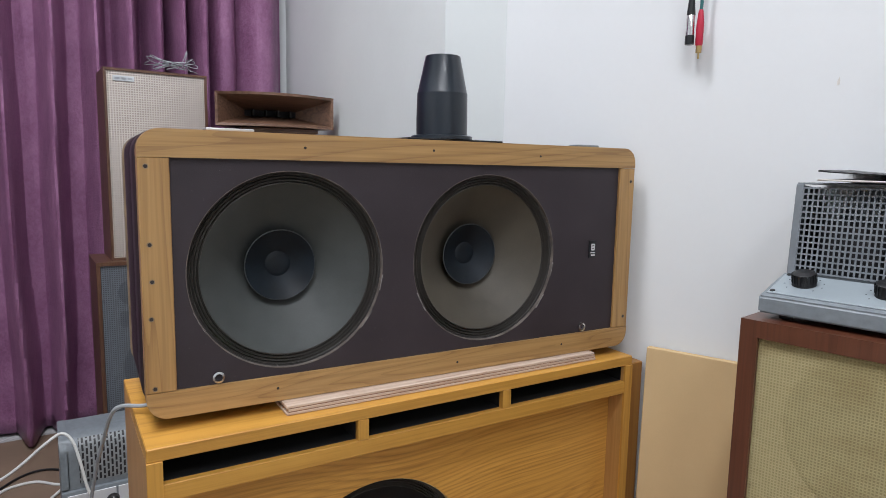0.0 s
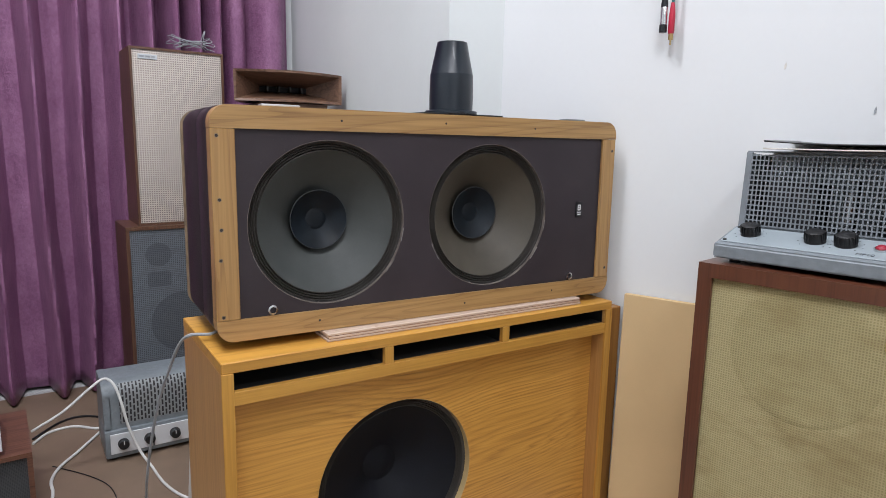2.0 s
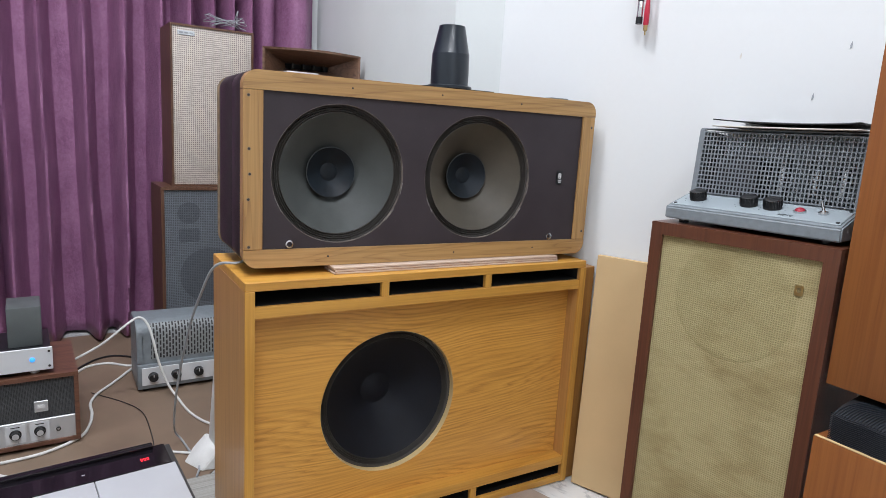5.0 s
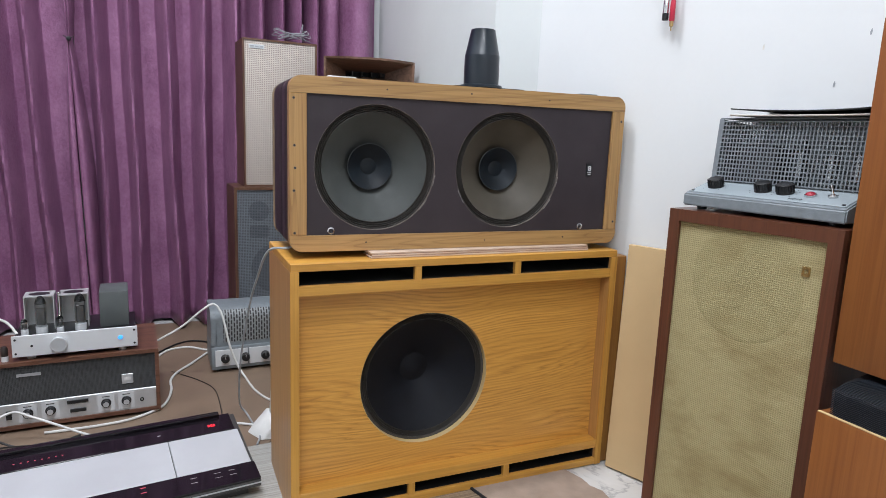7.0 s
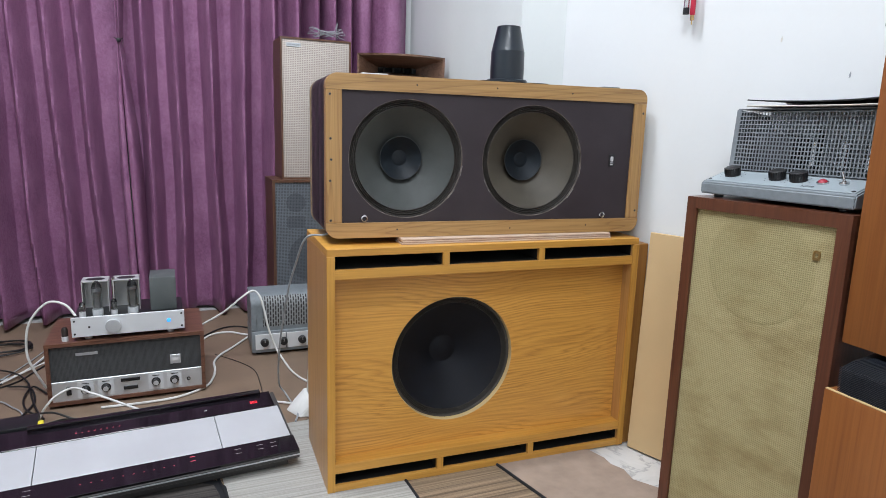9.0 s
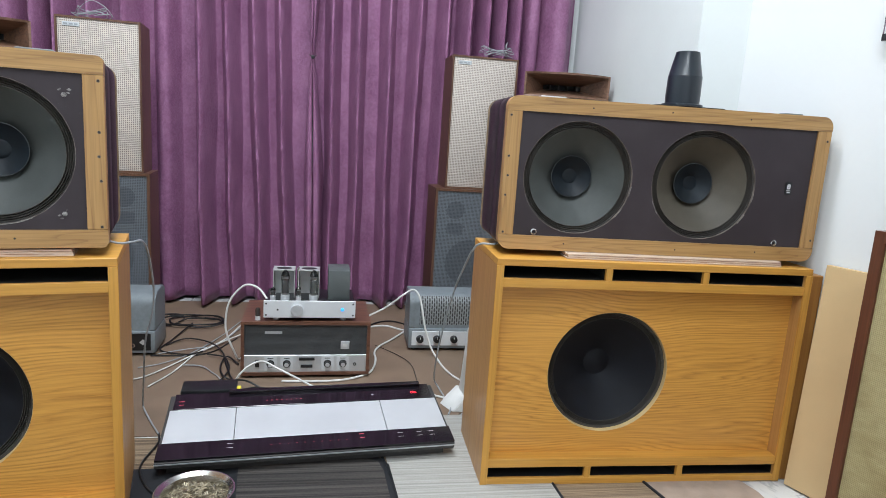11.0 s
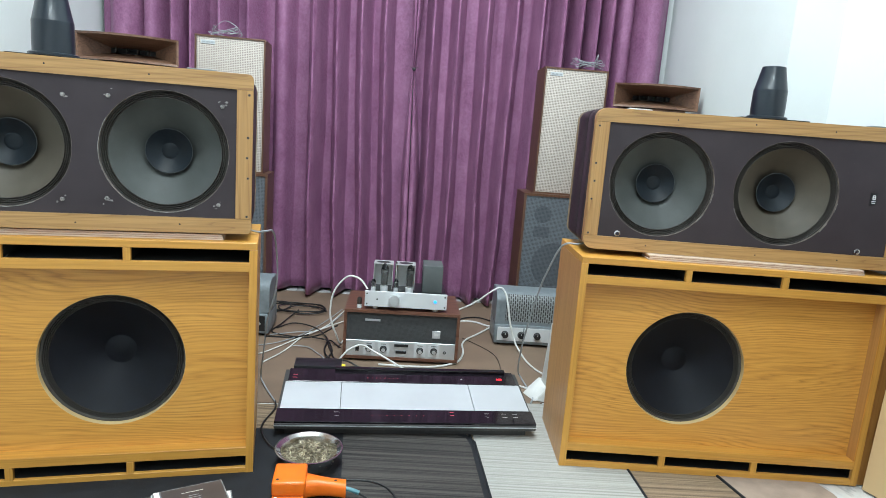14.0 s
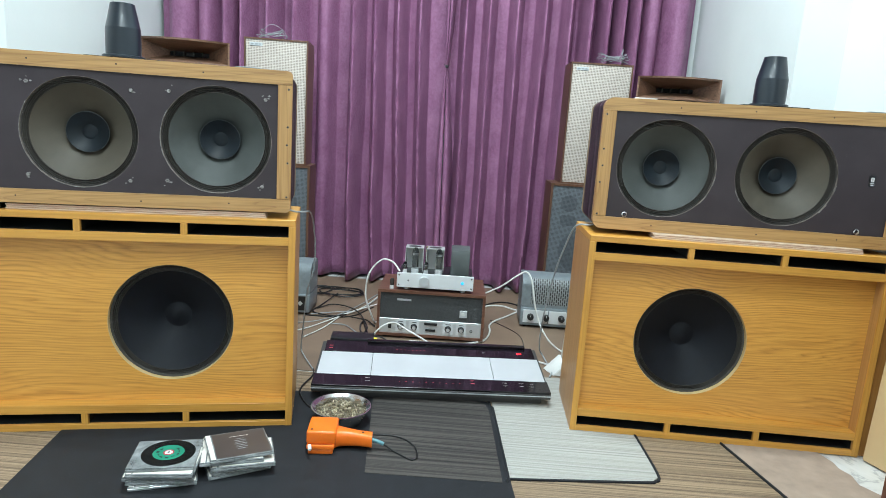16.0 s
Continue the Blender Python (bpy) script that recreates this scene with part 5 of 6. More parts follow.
def tube_amplifier():
    c = thing("tube_amplifier", "small silver-fronted tube amplifier with bare glass valves", "amplifier", REC @ pose(0.088, 0.012, 0.245))
    W, D = 0.376, 0.24
    part("chassis", box(0.004, W - 0.004, 0.006, D, 0.020, 0.078, 0.002), BLACK_PLASTIC, c)
    face = part("face_plate", box(0, W, 0.0, 0.006, 0.015, 0.088, 0.001, 1), ALU_LITE, c, "plain silver face plate")
    kn = part("volume_knob", lathe([(0.026, 0.0), (0.026, 0.016), (0.0245, 0.018), (0, 0.018)], facing(W * 0.36, -0.0002, 0.050), 40), ALU, c)
    part("lamp", lathe([(0.0075, 0), (0.0075, 0.002), (0.003, 0.004), (0, 0.004)], facing(W * 0.855, -0.0002, 0.052), 20), BLUE_LED, face, "lit blue power lamp")
    part("sensor", lathe([(0.004, 0), (0.004, 0.001), (0, 0.001)], facing(W * 0.15, -0.0002, 0.050), 14), KNOB, face)
    for x in (0.010, W - 0.010):
        for z in (0.027, 0.075):
            part("screw", lathe([(0.0038, 0), (0.0035, 0.0018), (0, 0.0018)], facing(x, -0.0002, z), 12), KNOB, face)
    tr = part("transformer", box(0.260, 0.352, 0.055, 0.20, 0.0785, 0.206, 0.003), plain("grey_transformer_can", (0.095, 0.108, 0.108), 0.5), c, "square grey transformer can")
    for x0 in (0.030, 0.134):
        hood = bmesh.new()
        bx(hood, x0, x0 + 0.003, 0.09, 0.17, 0.0785, 0.198)
        bx(hood, x0 + 0.087, x0 + 0.090, 0.09, 0.17, 0.0785, 0.198)
        bx(hood, x0 + 0.003, x0 + 0.087, 0.167, 0.17, 0.0785, 0.198)
        bx(hood, x0 + 0.003, x0 + 0.087, 0.09, 0.167, 0.195, 0.198)
        hd = part("valve_hood", hood, HOOD, c, "bright bent-metal hood behind the valves")
        part("vent", sheet([[(x0 + 0.045 + 0.032 * math.cos(a), 0.128 + 0.022 * math.sin(a)) for a in [0.2618 * k for k in range(24)]]], 0.1982, 0.1988, True), BLACK_PLASTIC, hd, "dark oval opening in the hood")

    def valve(x, y, r, h, base):
        v = part("valve", lathe([(r * 0.95, 0.0785 + base), (r, 0.0785 + base + 0.01), (r, 0.0785 + h * 0.82), (r * 0.75, 0.0785 + h * 0.94), (r * 0.3, 0.0785 + h), (0, 0.0785 + h)], pose(x, y, 0), 24), GLASS, c, "clear glass valve")
        part("valve_base", lathe([(0, 0.0785), (r * 1.08, 0.0785), (r * 1.08, 0.0785 + base), (0, 0.0785 + base + 0.001)], pose(x, y, 0), 24), ALU_LITE, v)
        part("plate", box(x - r * 0.55, x + r * 0.55, y - r * 0.35, y + r * 0.35, 0.0785 + base + 0.006, 0.0785 + h * 0.68, 0.001, 1), PLATE, v)
        part("getter", lathe([(r * 0.93, 0.0785 + h * 0.80), (r * 0.80, 0.0785 + h * 0.85), (r * 0.62, 0.0785 + h * 0.91), (r * 0.25, 0.0785 + h * 0.97), (0, 0.0785 + h * 0.972)], pose(x, y, 0), 20), BLACK_PLASTIC, v)
    valve(0.083, 0.055, 0.0170, 0.128, 0.022)
    valve(0.200, 0.055, 0.0170, 0.128, 0.022)
    valve(0.034, 0.045, 0.0105, 0.055, 0.018)
    valve(0.138, 0.045, 0.0105, 0.060, 0.018)
    part("centre_post", lathe([(0, 0.0785), (0.006, 0.0785), (0.006, 0.208), (0, 0.2085)], pose(0.135, 0.10, 0), 14), CHROME, c)
    for x in (0.05, W - 0.05):
        for y in (0.03, D - 0.03):
            part("foot", lathe([(0, 0.0005), (0.013, 0.0005), (0.013, 0.0195), (0, 0.020)], pose(x, y, 0), 20), ALU, c)
    return c


tube_amplifier()
c = thing("spare_valve", "small spare valve standing on the receiver", "valve", REC @ pose(0.064, 0.03, 0.2455))
part("valve_base", lathe([(0, 0), (0.011, 0), (0.011, 0.018), (0, 0.0185)], None, 20), ALU_LITE, c)
part("bulb", lathe([(0.0105, 0.018), (0.0105, 0.044), (0.007, 0.051), (0, 0.053)], None, 20), BASE_BROWN, c)


# ---- grey valve power amplifiers on the floor ----
def floor_amp(m, s, label, slotted_front):
    c = thing("power_amplifier", label, "amplifier", m, "grey floor amplifiers")
    W, D = 0.36, 0.21
    x0, x1 = sorted((0, s * W))
    part("base", box(x0, x1, 0, D, 0.012, 0.112, 0.006), HAMMER, c)
    prof = [(0.012, 0.113), (0.012, 0.225), (0.020, 0.252), (0.040, 0.272), (0.066, 0.280), (D - 0.03, 0.280), (D - 0.008, 0.262), (D - 0.004, 0.113)]
    bm = bmesh.new()
    a, b = [bm.verts.new((x0 + 0.022, y, z)) for y, z in prof], [bm.verts.new((x1 - 0.022, y, z)) for y, z in prof]
    uv = bm.loops.layers.uv.new("arc")
    arc = [0.0]
    for q, r in zip(prof, prof[1:]):
        arc.append(arc[-1] + math.dist(q, r))
    for k in range(len(prof) - 1):
        f = bm.faces.new((a[k], a[k + 1], b[k + 1], b[k]))
        for lp, av in zip(f.loops, (arc[k], arc[k + 1], arc[k + 1], arc[k])):
            lp[uv].uv = (av, lp.vert.co.x)
    cover = part("cover", bm, HAMMER, c, "curved grey cover")
    if slotted_front:
        bm = bmesh.new()
        uv = bm.loops.layers.uv.new("arc")
        spots = [(0.0108, 0.130), (0.0108, 0.2255), (0.0188, 0.2525), (0.0335, 0.2685)]
        ends = [[bm.verts.new((x, y, z)) for y, z in spots] for x in (x0 + 0.052, x1 - 0.052)]
        run = 0.0
        for k in range(3):
            step = math.dist(spots[k], spots[k + 1])
            f = bm.faces.new((ends[0][k], ends[0][k + 1], ends[1][k + 1], ends[1][k]))
            for lp, av in zip(f.loops, (run, run + step, run + step, run)):
                lp[uv].uv = (av, lp.vert.co.x)
            run += step
        part("slot_panel", bm, SLOT_SHEET, cover, "front of the cover punched with upright slots")
    big = [(y - 0.003 if y < 0.03 else y + 0.002, z + 0.002) for y, z in prof]
    for e0, e1 in ((x0 + 0.001, x0 + 0.024), (x1 - 0.024, x1 - 0.001)):
        bm = bmesh.new()
        a, b = [bm.verts.new((e0, y, z)) for y, z in big], [bm.verts.new((e1, y, z)) for y, z in big]
        bm.faces.new(a)
        bm.faces.new(b)
        for k in range(len(big)):
            q = (k + 1) % len(big)
            bm.faces.new((a[k], a[q], b[q], b[k]))
        bmesh.ops.bevel(bm, geom=bm.edges[:], offset=0.003, segments=2, affect="EDGES")
        part("end_cheek", bm, HAMMER, c)
    if slotted_front:
        panels = ((0.016, 0.150), (0.156, 0.345))
        for p0, p1 in panels:
            part("control_plate", box(s * p0, s * p1, -0.002, 0.001, 0.028, 0.100, 0.001, 1), ALU_LITE, c)
        for k in range(4):
            x = s * (0.056 + 0.084 * k)
            kn = part("knob", lathe([(0.0185, 0.0), (0.017, 0.005), (0.0165, 0.018), (0.0145, 0.020), (0, 0.020)], facing(x, -0.0022, 0.062), 28), KNOB, c)
            part("pointer", box(x - 0.001, x + 0.001, -0.0236, -0.0221, 0.065, 0.077), WHITE_MARK, kn)
    else:
        pn = part("control_plate", box(*sorted((s * 0.018, s * 0.30)), -0.002, 0.001, 0.026, 0.104, 0.001, 1), KNOB, c, "black control plate")
        cx = s * 0.05
        part("diamond_mark", sheet([[(cx - 0.014, 0.064), (cx, 0.050), (cx + 0.014, 0.064), (cx, 0.078)]], -0.0035, -0.0021), ALU, pn)
        part("jack_socket", lathe([(0.010, 0), (0.010, 0.003), (0.006, 0.003), (0.005, -0.002), (0, -0.002)], facing(s * 0.092, -0.0022, 0.050), 20), CHROME, pn)
    for x in (x0 + 0.03, x1 - 0.03):
        for y in (0.03, D - 0.03):
            part("foot", lathe([(0, 0.0005), (0.011, 0.0005), (0.011, 0.0125), (0, 0.0125)], pose(x, y, 0), 16), BLACK_PLASTIC, c)
    return c


floor_amp(pose(0.036, 2.170, 0.0005, 0, 0, 0), 1, "grey valve power amplifier with slotted cover and four knobs", True)
floor_amp(pose(-1.102, 2.085, 0.0005, 0, 0, 2), -1, "grey valve power amplifier with black panel beside the cabinet", False)


# ---- small things on the mat ----
def scrap_bowl():
    c = thing("metal_bowl", "round steel bowl heaped with solder scraps", "bowl", pose(-0.684, 0.885, 0.0048) @ Matrix.Scale(1.07, 4))
    part("bowl", lathe([(0, 0.0002), (0.062, 0.0002), (0.070, 0.004), (0.084, 0.046), (0.097, 0.053), (0.0975, 0.056), (0.094, 0.0565), (0.082, 0.050), (0.068, 0.010), (0, 0.008)], None, 56), STEEL, c)
    rnd = random.Random(5)
    bm = bmesh.new()
    for k in range(420):
        a, q = rnd.uniform(0, 2 * math.pi), rnd.random() ** 0.6
        r = 0.074 * q
        z = 0.030 + 0.042 * (1 - q) ** 1.2 + rnd.uniform(-0.003, 0.003)
        l = rnd.uniform(0.006, 0.016)
        d = Vector((rnd.uniform(-1, 1), rnd.uniform(-1, 1), rnd.uniform(-0.4, 0.5))).normalized() * l
        p = Vector((r * math.cos(a), r * math.sin(a), z))
        w = rnd.uniform(0.0008, 0.002)
        o = d.orthogonal().normalized() * w
        o2 = d.normalized().cross(o)
        v = [bm.verts.new(p + e) for e in (o, o2, -o, -o2)]
        u = [bm.verts.new(p + d + e) for e in (o, o2, -o, -o2)]
        for i in range(4):
            bm.faces.new((v[i], v[(i + 1) % 4], u[(i + 1) % 4], u[i]))
    tagged(part("tangle", bm, SCRAP, c, "tangled heap of solder and wire scraps"), kind="stuff")
    part("fill", lathe([(0.0775, 0.026), (0.05, 0.036), (0.02, 0.050), (0, 0.054)], None, 32), plain("dull_scrap_base", (0.14, 0.11, 0.07), 0.8, vary=0.5, scale=80), c)
    return c


scrap_bowl()


def solder_gun():
    c = thing("solder_gun", "orange plastic soldering gun lying on the black mat", "soldering gun", pose(-0.745, 0.640, 0.005, 0, 0, 6))
    part("body", box(0.0, 0.092, 0.010, 0.118, 0.030, 0.074, 0.007, 3), ORANGE, c)
    part("middle_shell", box(0.002, 0.088, 0.002, 0.116, 0.0165, 0.0315, 0.003, 2), ORANGE, c)
    part("lower_shell", box(0.006, 0.084, 0.006, 0.112, 0.0, 0.0155, 0.003, 2), ORANGE, c)
    part("seam", box(0.007, 0.083, 0.007, 0.111, 0.014, 0.032), plain("dark_orange_seam", (0.45, 0.08, 0.01), 0.6), c)
    bm = bmesh.new()
    prof = [(0.078, 0.062, 0.044, 0.030), (0.10, 0.064, 0.030, 0.028), (0.125, 0.062, 0.022, 0.026), (0.16, 0.056, 0.020, 0.023), (0.195, 0.049, 0.022, 0.022), (0.205, 0.047, 0.023, 0.022)]
    rings = []
    for x, y, hy, hz in prof:
        rings.append([bm.verts.new((x, y + hy * math.copysign(abs(math.cos(a)) ** 0.6, math.cos(a)), 0.033 + hz * math.copysign(abs(math.sin(a)) ** 0.6, math.sin(a)))) for a in [2 * math.pi * k / 20 for k in range(20)]])
    for a, b in zip(rings, rings[1:]):
        for k in range(20):
            bm.faces.new((a[k], a[(k + 1) % 20], b[(k + 1) % 20], b[k]))
    bm.faces.new(rings[0])
    bm.faces.new(rings[-1])
    part("handle", bm, ORANGE, c)
    part("screw", lathe([(0.004, 0), (0.004, 0.001), (0, 0.0005)], pose(0.175, 0.05, 0.0562), 14), BASE_BROWN, c)
    part("screw", lathe([(0.004, 0), (0.004, 0.001), (0, 0.0005)], pose(0.015, 0.026, 0.0742), 14), BASE_BROWN, c)
    part("cable_sleeve", tube([(0.203, 0.047, 0.033), (0.22, 0.045, 0.030), (0.243, 0.042, 0.022)], 0.0065, 12), TEAL, c, "grey-blue cable sleeve")
    part("tip_clamp", lathe([(0.006, 0.0), (0.006, 0.02), (0.004, 0.024), (0, 0.024)], pose(0.012, 0.002, 0.030, 90, 0, 10), 14), WHITE_MARK, c)
    part("mains_cable", tube([(0.240, 0.0425, 0.023), (0.275, 0.030, 0.006), (0.315, -0.005, 0.0035), (0.335, -0.018, 0.0035), (0.350, 0.0, 0.0035), (0.345, 0.06, 0.0035), (0.315, 0.11, 0.0035), (0.27, 0.135, 0.0035), (0.21, 0.14, 0.0035), (0.15, 0.145, 0.0035)], 0.003), BLACK_CABLE, c)
    return c


solder_gun()


def cd_case(m, label, mt_top, disc=False, group="jewel cases"):
    c = thing("cd_case", label, "CD case", m, group)
    part("shell", box(-0.071, 0.071, -0.0625, 0.0625, 0.0002, 0.0060, 0.0010, 1), CD_CASE, c)
    part("lid", box(-0.0585, 0.071, -0.0622, 0.0622, 0.0068, 0.0098, 0.0008, 1), CD_CASE, c)
    part("tray_card", box(-0.066, 0.068, -0.060, 0.060, 0.0058, 0.0070), KNOB if disc or mt_top is CD_INK else GREY_CABLE, c)
    part("hinge", box(-0.071, -0.060, -0.0600, 0.0600, 0.0056, 0.0094, 0.0008, 1), CD_CASE, c)
    part("inlay", box(-0.055, 0.068, -0.059, 0.059, 0.0099, 0.0103), mt_top, c)
    part("spine", box(-0.0685, -0.058, -0.060, 0.060, 0.0099, 0.0103), PAPER if not disc else CD_CASE, c)
    if disc:
        d = part("disc", lathe([(0, 0.0104), (0.058, 0.0104), (0.058, 0.0116), (0.032, 0.0116), (0, 0.0116)], pose(0.006, 0, 0), 56), CD_BLACK, c, "black printed disc with a green centre")
        part("label", lathe([(0.034, 0.01165), (0.034, 0.0119), (0.009, 0.0119)], pose(0.006, 0, 0), 40), CD_GREEN, d)
        part("hub", lathe([(0.009, 0.0118), (0.008, 0.0125), (0.003, 0.0125)], pose(0.006, 0, 0), 20), WHITE_MARK, d)
        part("hub_ring", lathe([(0.012, 0.0118), (0.012, 0.0121), (0.009, 0.0121)], pose(0.006, 0, 0), 24), RED_CABLE, d)
        for k in range(11):
            if k not in (2, 3):
                m_ = pose(0.006, 0, 0) @ pose(0, 0, 0, 0, 0, 33 * k + 8)
                bar = box(0.021, 0.0235 + 0.002 * (k % 3), -0.0035 - 0.001 * (k % 2), 0.0035, 0.01185, 0.0121)
                bmesh.ops.transform(bar, matrix=m_, verts=bar.verts[:])
                part("print_bar", bar, KNOB, d)
    elif mt_top is CD_INK:
        for k, w in enumerate((0.022, 0.010, 0.014, 0.012, 0.015, 0.011, 0.013, 0.010)):
            y = 0.036 - 0.008 * k - (0.006 if k else 0)
            part("print_bar", box(0.006 - w, 0.006 + w, y - 0.0007, y + 0.0007, 0.0103, 0.0106), GREY_CABLE if k else PAPER, c)
    return c


CASE = Matrix.Scale(1 / SCALE, 4)
rnd = random.Random(11)
for k in range(4):
    cd_case(pose(-1.108 + rnd.uniform(-0.016, 0.018), 0.472 + rnd.uniform(-0.016, 0.012), 0.0050 + 0.0131 * k, 0, 0, 13 + rnd.uniform(-9, 9)) @ CASE, "clear jewel case in a small stack on the mat", PAPER)
cd_case(pose(-1.106, 0.471, 0.0050 + 0.0131 * 4, 0, 0, 14) @ CASE, "clear jewel case with a black and green disc", CD_CASE, True)
for k in range(4):
    cd_case(pose(-0.922 + rnd.uniform(-0.022, 0.026), 0.556 + rnd.uniform(-0.016, 0.014), 0.0050 + 0.0131 * k, 0, 0, 27 + rnd.uniform(-9, 11)) @ CASE, "clear jewel case in the second stack", PAPER)
cd_case(pose(-0.928, 0.560, 0.0050 + 0.0131 * 4, 0, 0, 29) @ CASE, "jewel case with a dark printed sleeve", CD_INK)


# ---- cables ----
def cable(label, pts, r, mat, name="cable", group="loose cables"):
    return tagged(mesh_ob(name, tube(pts, r, 8, 6), mat), label, "cable", group)


def hanging_lead(m):
    c = thing("audio_lead", "red and dark audio leads with plugs hanging on the wall", "audio lead", m)
    part("dark_lead", tube([(0.006, 0, 0.9), (0.004, 0, 0.5), (0.002, 0, 0.15), (0.001, 0, 0.085)], 0.0035), TEAL_CABLE, c)
    part("red_lead", tube([(-0.006, -0.002, 0.9), (-0.010, -0.002, 0.5), (-0.016, -0.003, 0.17), (-0.018, -0.003, 0.12)], 0.004), RED_CABLE, c)
    x = part("din_plug", lathe([(0.005, 0.125), (0.0055, 0.085), (0.0085, 0.08), (0.0085, 0.028), (0.0075, 0.024), (0, 0.024)], pose(-0.018, -0.003, 0), 24), CHROME, c)
    part("sleeve", lathe([(0.0058, 0.128), (0.006, 0.088), (0.0088, 0.081), (0.0045, 0.130), (0, 0.130)], pose(-0.018, -0.003, 0), 24), BLACK_PLASTIC, x)
    part("collar", lathe([(0.0088, 0.040), (0.0092, 0.030), (0.009, 0.022), (0, 0.022)], pose(-0.018, -0.003, 0), 24), BLACK_PLASTIC, x)
    r = part("phono_plug", lathe([(0.004, 0.09), (0.005, 0.085), (0.0075, 0.060), (0.0075, 0.022), (0.006, 0.018), (0, 0.018)], pose(0.001, 0, 0), 24), RED_CABLE, c)
    part("ferrule", lathe([(0.0058, 0.0185), (0.0058, 0.004), (0.002, 0.003), (0.002, -0.008), (0, -0.008)], pose(0.001, 0, 0), 20), BRASS, r)
    return c


hanging_lead(pose(1.185, 0.866, 1.368, 0, 0, -73))

for sx, sy, sz, sd, lab in ((0.47, 2.60, 1.459, 4, "grey wire tangle on the cream speaker"), (-1.47, 2.53, 1.466, 6, "grey wire bundle on top of the cream speaker")):
    rnd = random.Random(sd)
    c = thing("wire_bundle", lab, "wire", pose(sx, sy, sz))
    for k in range(6):
        r, ph = rnd.uniform(0.04, 0.085), rnd.uniform(0, 6)
        part("strand", tube([(r * 1.15 * math.cos(ph + 0.9 * i), 0.35 * r * math.sin(ph + 0.9 * i), 0.004 + 0.010 * k * 0.6 + 0.012 * (1 + math.sin(1.7 * i + k))) for i in range(7)], 0.0016, 6, 5), GREY_CABLE, c)
    if sd == 4:
        part("strand", tube([(-0.02, 0, 0.01), (0.03, 0, 0.03), (0.055, 0.0, 0.085), (0.05, 0, 0.05), (0.06, 0.01, 0.02), (0.09, 0.0, 0.006)], 0.0016, 6, 5), GREY_CABLE, c)
    else:
        part("strand", tube([(-0.06, 0, 0.01), (-0.05, 0, 0.05), (0.0, 0.0, 0.085), (0.06, 0, 0.06), (0.09, 0.01, 0.02)], 0.0016, 6, 5), GREY_CABLE, c)


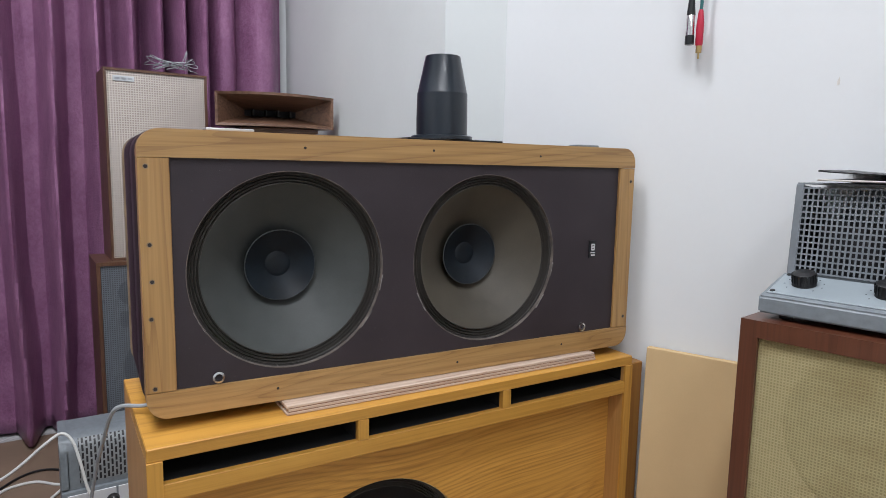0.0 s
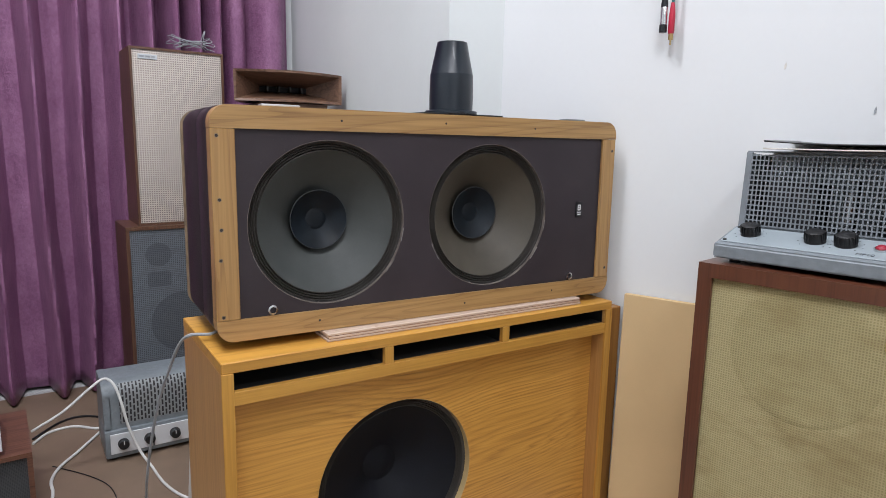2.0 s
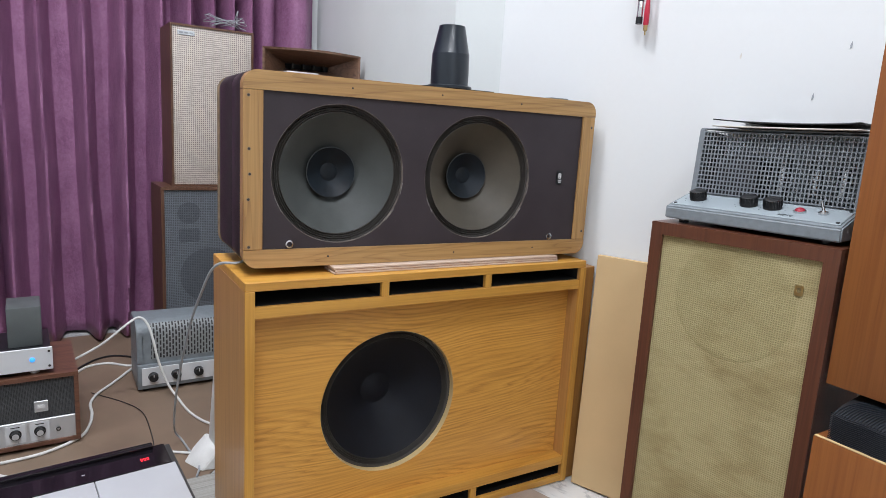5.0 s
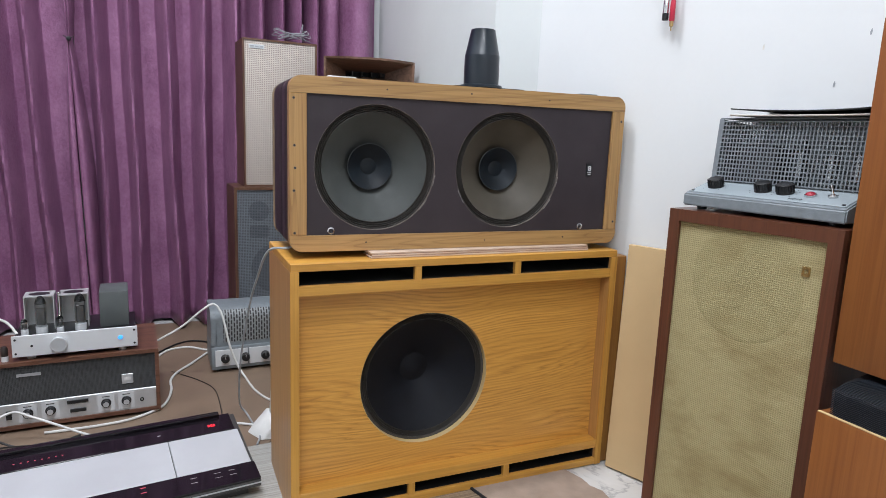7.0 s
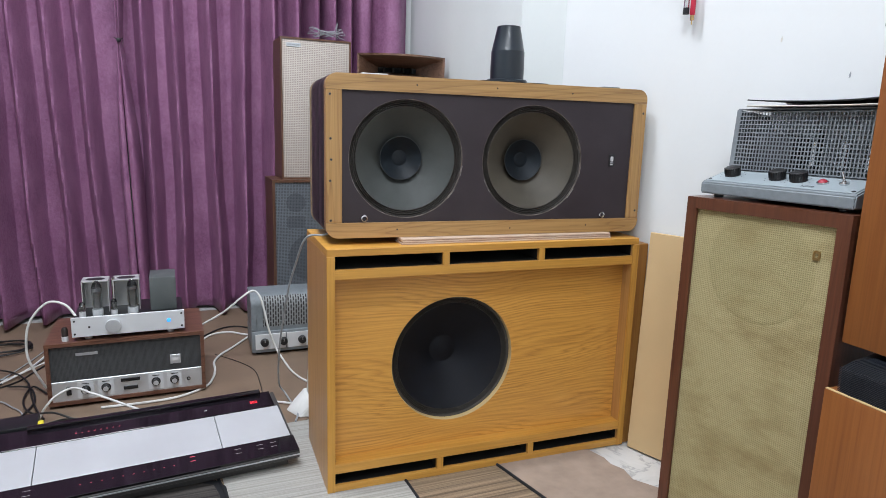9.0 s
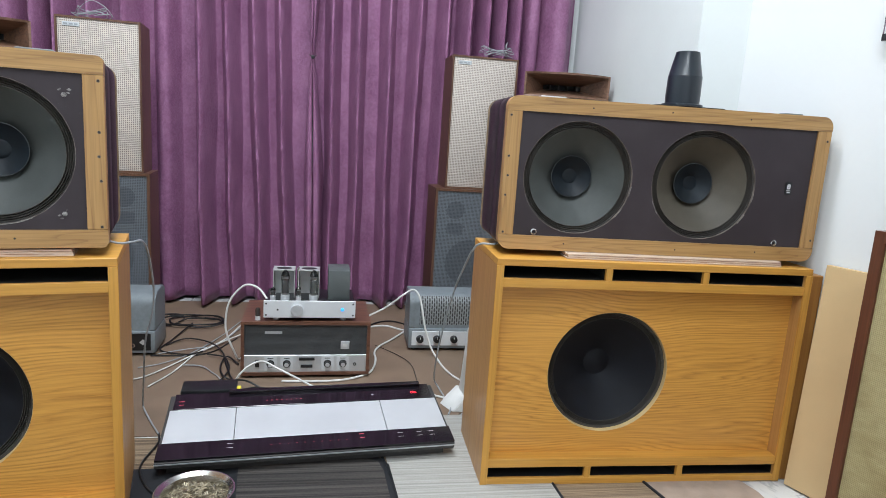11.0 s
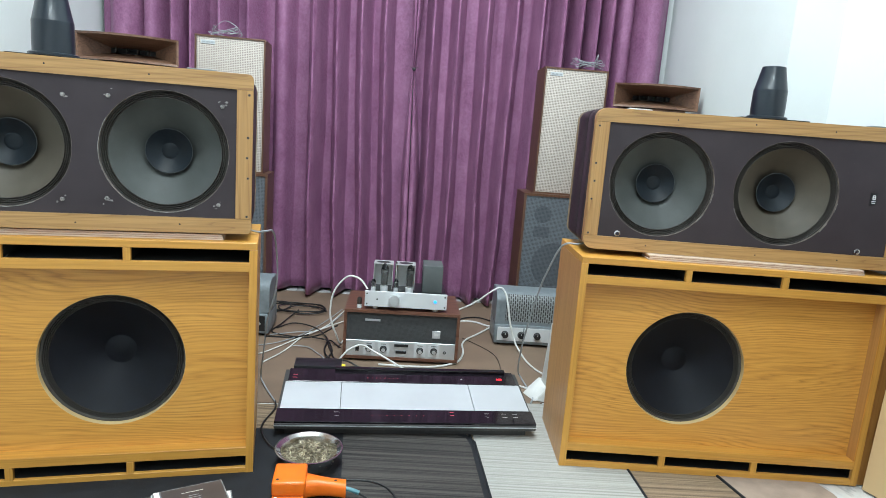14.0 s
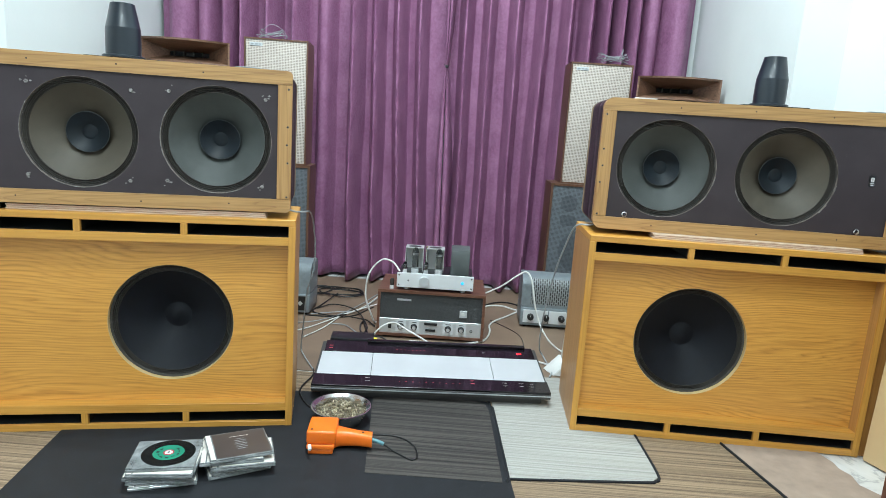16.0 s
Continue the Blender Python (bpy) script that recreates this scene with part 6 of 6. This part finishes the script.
def floor_cables():
    """Loose leads between the amplifiers, the receiver and the deck."""
    cable("white cable arching from the tube amplifier to the floor", [(-0.60, 1.90, 0.315), (-0.645, 1.96, 0.352), (-0.70, 1.98, 0.362), (-0.745, 1.98, 0.325), (-0.775, 1.98, 0.27), (-0.785, 1.98, 0.20), (-0.780, 1.98, 0.14), (-0.752, 1.99, 0.06), (-0.735, 2.03, 0.006), (-0.72, 2.16, 0.005)], 0.0045, WHITE_CABLE)
    cable("white cable draped over the grey power amplifier", [(-0.17, 2.17, 0.17), (-0.08, 2.15, 0.225), (0.0, 2.145, 0.29), (0.045, 2.16, 0.31), (0.072, 2.145, 0.288), (0.088, 2.125, 0.23), (0.105, 2.11, 0.14), (0.135, 2.10, 0.05), (0.162, 2.06, 0.006), (0.178, 1.92, 0.005), (0.218, 1.80, 0.005), (0.30, 1.70, 0.005)], 0.0045, WHITE_CABLE)
    cable("white cable lying on the brown floor sheet", [(-0.17, 2.46, 0.005), (-0.117, 2.534, 0.005), (-0.036, 2.545, 0.005), (0.031, 2.485, 0.005), (0.10, 2.46, 0.005)], 0.005, WHITE_CABLE)
    cable("white cable snaking beside the receiver", [(-0.53, 1.78, 0.006), (-0.382, 1.778, 0.006), (-0.269, 1.796, 0.006), (-0.175, 1.86, 0.006), (-0.142, 1.94, 0.006), (-0.128, 2.04, 0.006), (-0.128, 2.13, 0.006), (-0.10, 2.215, 0.006), (-0.039, 2.307, 0.006), (0.024, 2.409, 0.006), (0.06, 2.47, 0.006)], 0.005, WHITE_CABLE)
    cable("white cable looped in front of the receiver", [(-0.715, 1.74, 0.01), (-0.69, 1.73, 0.055), (-0.655, 1.74, 0.088), (-0.607, 1.76, 0.10), (-0.553, 1.75, 0.078), (-0.48, 1.72, 0.052), (-0.406, 1.69, 0.024), (-0.33, 1.66, 0.006), (-0.20, 1.65, 0.006), (-0.05, 1.66, 0.006), (0.06, 1.64, 0.006), (0.13, 1.60, 0.006)], 0.0042, WHITE_CABLE)
    fans = [[(-0.803, 2.62, 0.006), (-0.869, 2.345, 0.006), (-0.952, 2.113, 0.006), (-1.042, 1.985, 0.006), (-1.13, 1.93, 0.006)],
            [(-0.787, 2.585, 0.008), (-0.844, 2.278, 0.010), (-0.926, 2.116, 0.008), (-0.979, 1.881, 0.006), (-1.037, 1.726, 0.006)],
            [(-0.789, 2.504, 0.010), (-0.86, 2.208, 0.012), (-0.974, 2.153, 0.010), (-1.096, 2.098, 0.006)],
            [(-0.75, 2.40, 0.012), (-0.84, 2.24, 0.015), (-0.95, 2.06, 0.008), (-1.07, 1.84, 0.006), (-1.16, 1.78, 0.006)],
            [(-0.958, 1.956, 0.008), (-0.879, 1.945, 0.008), (-0.823, 1.878, 0.006), (-0.789, 1.829, 0.006), (-0.76, 1.76, 0.006)]]
    for k, f in enumerate(fans):
        cable("pale lead fanning across the floor" if k % 2 else "thin grey lead fanning across the floor", f, 0.0032 if k % 2 else 0.0026, WHITE_CABLE if k % 2 else GREY_CABLE)
    for k, (dx, dy, sc) in enumerate(((0, 0, 1.0), (0.03, -0.05, 0.85), (-0.02, -0.02, 1.12))):
        pts = []
        for i in range(12):
            a = 0.62 * i + k
            pts.append((-1.03 + dx + 0.135 * sc * math.cos(a), 2.595 + dy + 0.085 * sc * math.sin(a), 0.006 + 0.004 * k + 0.003 * (i % 3)))
        cable("black cable coiled on the floor before the curtain", pts, 0.004, BLACK_CABLE)
    cable("black cable curled beside the coil", [(-1.243, 2.694, 0.006), (-1.152, 2.709, 0.006), (-1.10, 2.621, 0.010), (-1.135, 2.507, 0.010), (-1.192, 2.516, 0.006)], 0.004, BLACK_CABLE)
    cable("black cable running out of the coil", [(-1.038, 2.522, 0.016), (-1.081, 2.285, 0.007), (-1.102, 2.163, 0.007), (-1.058, 2.113, 0.007), (-0.959, 2.07, 0.014), (-0.904, 2.104, 0.016)], 0.0036, BLACK_CABLE)
    cable("black cable crossing under the pale leads", [(-1.12, 2.078, 0.005), (-0.944, 2.085, 0.004), (-0.865, 2.137, 0.004), (-0.826, 2.228, 0.004), (-0.789, 2.324, 0.004)], 0.0036, BLACK_CABLE)
    cable("black cable bending towards the deck", [(-0.881, 2.08, 0.012), (-0.802, 2.036, 0.015), (-0.764, 1.939, 0.010), (-0.761, 1.867, 0.008), (-0.775, 1.78, 0.008)], 0.0036, BLACK_CABLE)
    cable("black cable trailing from the coil", [(-1.09, 2.214, 0.006), (-1.017, 2.291, 0.012), (-0.907, 2.236, 0.016), (-0.824, 2.115, 0.014), (-0.78, 1.962, 0.010), (-0.739, 1.823, 0.010), (-0.70, 1.73, 0.010)], 0.0036, BLACK_CABLE)
    cable("black cable bent behind the deck", [(-0.729, 1.967, 0.008), (-0.79, 2.05, 0.012), (-0.80, 1.95, 0.012), (-0.78, 1.85, 0.012), (-0.73, 1.74, 0.03), (-0.66, 1.68, 0.05), (-0.58, 1.64, 0.03), (-0.50, 1.66, 0.012), (-0.42, 1.72, 0.008)], 0.0036, BLACK_CABLE)
    cable("black cable from the set-top box", [(-0.63, 1.46, 0.11), (-0.60, 1.52, 0.09), (-0.56, 1.60, 0.05), (-0.48, 1.62, 0.03), (-0.40, 1.60, 0.02), (-0.33, 1.64, 0.008)], 0.0032, BLACK_CABLE)
    cable("black cables behind the receiver", [(-0.17, 2.50, 0.006), (-0.08, 2.61, 0.006), (0.0, 2.63, 0.006), (0.08, 2.56, 0.006), (0.14, 2.46, 0.006)], 0.004, BLACK_CABLE)
    cable("thin dark wire on the floor sheet", [(-0.12, 2.24, 0.004), (-0.02, 2.10, 0.004), (0.03, 1.98, 0.004), (0.035, 1.80, 0.004), (0.03, 1.70, 0.004)], 0.0016, BLACK_CABLE)
    cable("grey speaker cable falling from the long box", [(0.19, 1.17, 0.735), (0.155, 1.12, 0.728), (0.118, 1.15, 0.722), (0.105, 1.20, 0.690), (0.095, 1.27, 0.615), (0.085, 1.34, 0.53), (0.075, 1.42, 0.40), (0.075, 1.55, 0.22), (0.09, 1.68, 0.06), (0.115, 1.70, 0.010), (0.125, 1.62, 0.006), (0.135, 1.52, 0.006), (0.115, 1.45, 0.006)], 0.0034, GREY_CABLE)
    cable("grey speaker cable falling behind the oak cabinet", [(-0.93, 0.96, 0.737), (-0.885, 0.97, 0.722), (-0.868, 1.03, 0.715), (-0.868, 1.12, 0.70), (-0.875, 1.20, 0.64), (-0.885, 1.28, 0.52), (-0.90, 1.31, 0.43), (-0.93, 1.34, 0.33), (-0.97, 1.45, 0.15), (-1.0, 1.54, 0.02), (-0.975, 1.49, 0.006), (-0.93, 1.40, 0.006), (-0.892, 1.33, 0.006)], 0.0032, GREY_CABLE)
    cable("black cable running from the deck to the bowl", [(-0.892, 1.335, 0.006), (-0.878, 1.265, 0.006), (-0.892, 1.15, 0.006), (-0.878, 1.075, 0.0085), (-0.835, 0.995, 0.0085), (-0.785, 0.945, 0.0085)], 0.0032, BLACK_CABLE)


floor_cables()

c = thing("power_adapter", "white plastic mains adapter with an upright housing on the floor", "adapter", pose(0.135, 1.46, 0.0008, 0, 0, 4))
bm = sheet([[(-0.030, 0.105), (0.0, 0.022), (0.066, 0.010), (0.066, 0.160), (0.018, 0.185)]], 0.0, 0.048, True)
for v in bm.verts:
    if v.co.z > 0.02:
        v.co.x = 0.072 + (v.co.x - 0.072) * 0.30
        v.co.y = 0.085 + (v.co.y - 0.085) * 0.9
bmesh.ops.bevel(bm, geom=bm.edges[:], offset=0.003, segments=2, affect="EDGES")
part("shell", bm, WHITE_CABLE, c)
bm = box(0.054, 0.090, 0.020, 0.150, 0.0, 0.315, 0.006, 2)
for v in bm.verts:
    v.co.y = 0.06 + (v.co.y - 0.06) * (1 - 1.6 * v.co.z)
    if v.co.x < 0.07:
        v.co.x += 0.010 * v.co.z / 0.325
part("upright", bm, WHITE_CABLE, c)
c = thing("plug", "small white plug block behind the deck", "plug", pose(-0.575, 1.60, 0.0008, 0, 0, 12))
part("shell", box(-0.04, 0.04, -0.02, 0.025, 0.0, 0.032, 0.004, 2), WHITE_CABLE, c)
for n_, (x, y, z) in enumerate(((1.338, 0.462, 1.200), (1.345, 0.402, 1.316), (1.285, 0.632, 1.30))):
    wx = 1.07 + 0.29605 * (1.36 - y)
    c = thing("wall_scuff", "small grey chip in the white wall paint", "scuff", pose(wx - 0.0008, y, z, 0, 0, -73.5))
    part("chip", sheet([[(-0.002, -0.008), (0.0015, -0.006), (0.0024, 0.001), (0.001, 0.008), (-0.001, 0.003), (-0.0022, -0.001)]], -0.0006, 0.0006), GREY_CABLE if n_ < 2 else PAPER, c)
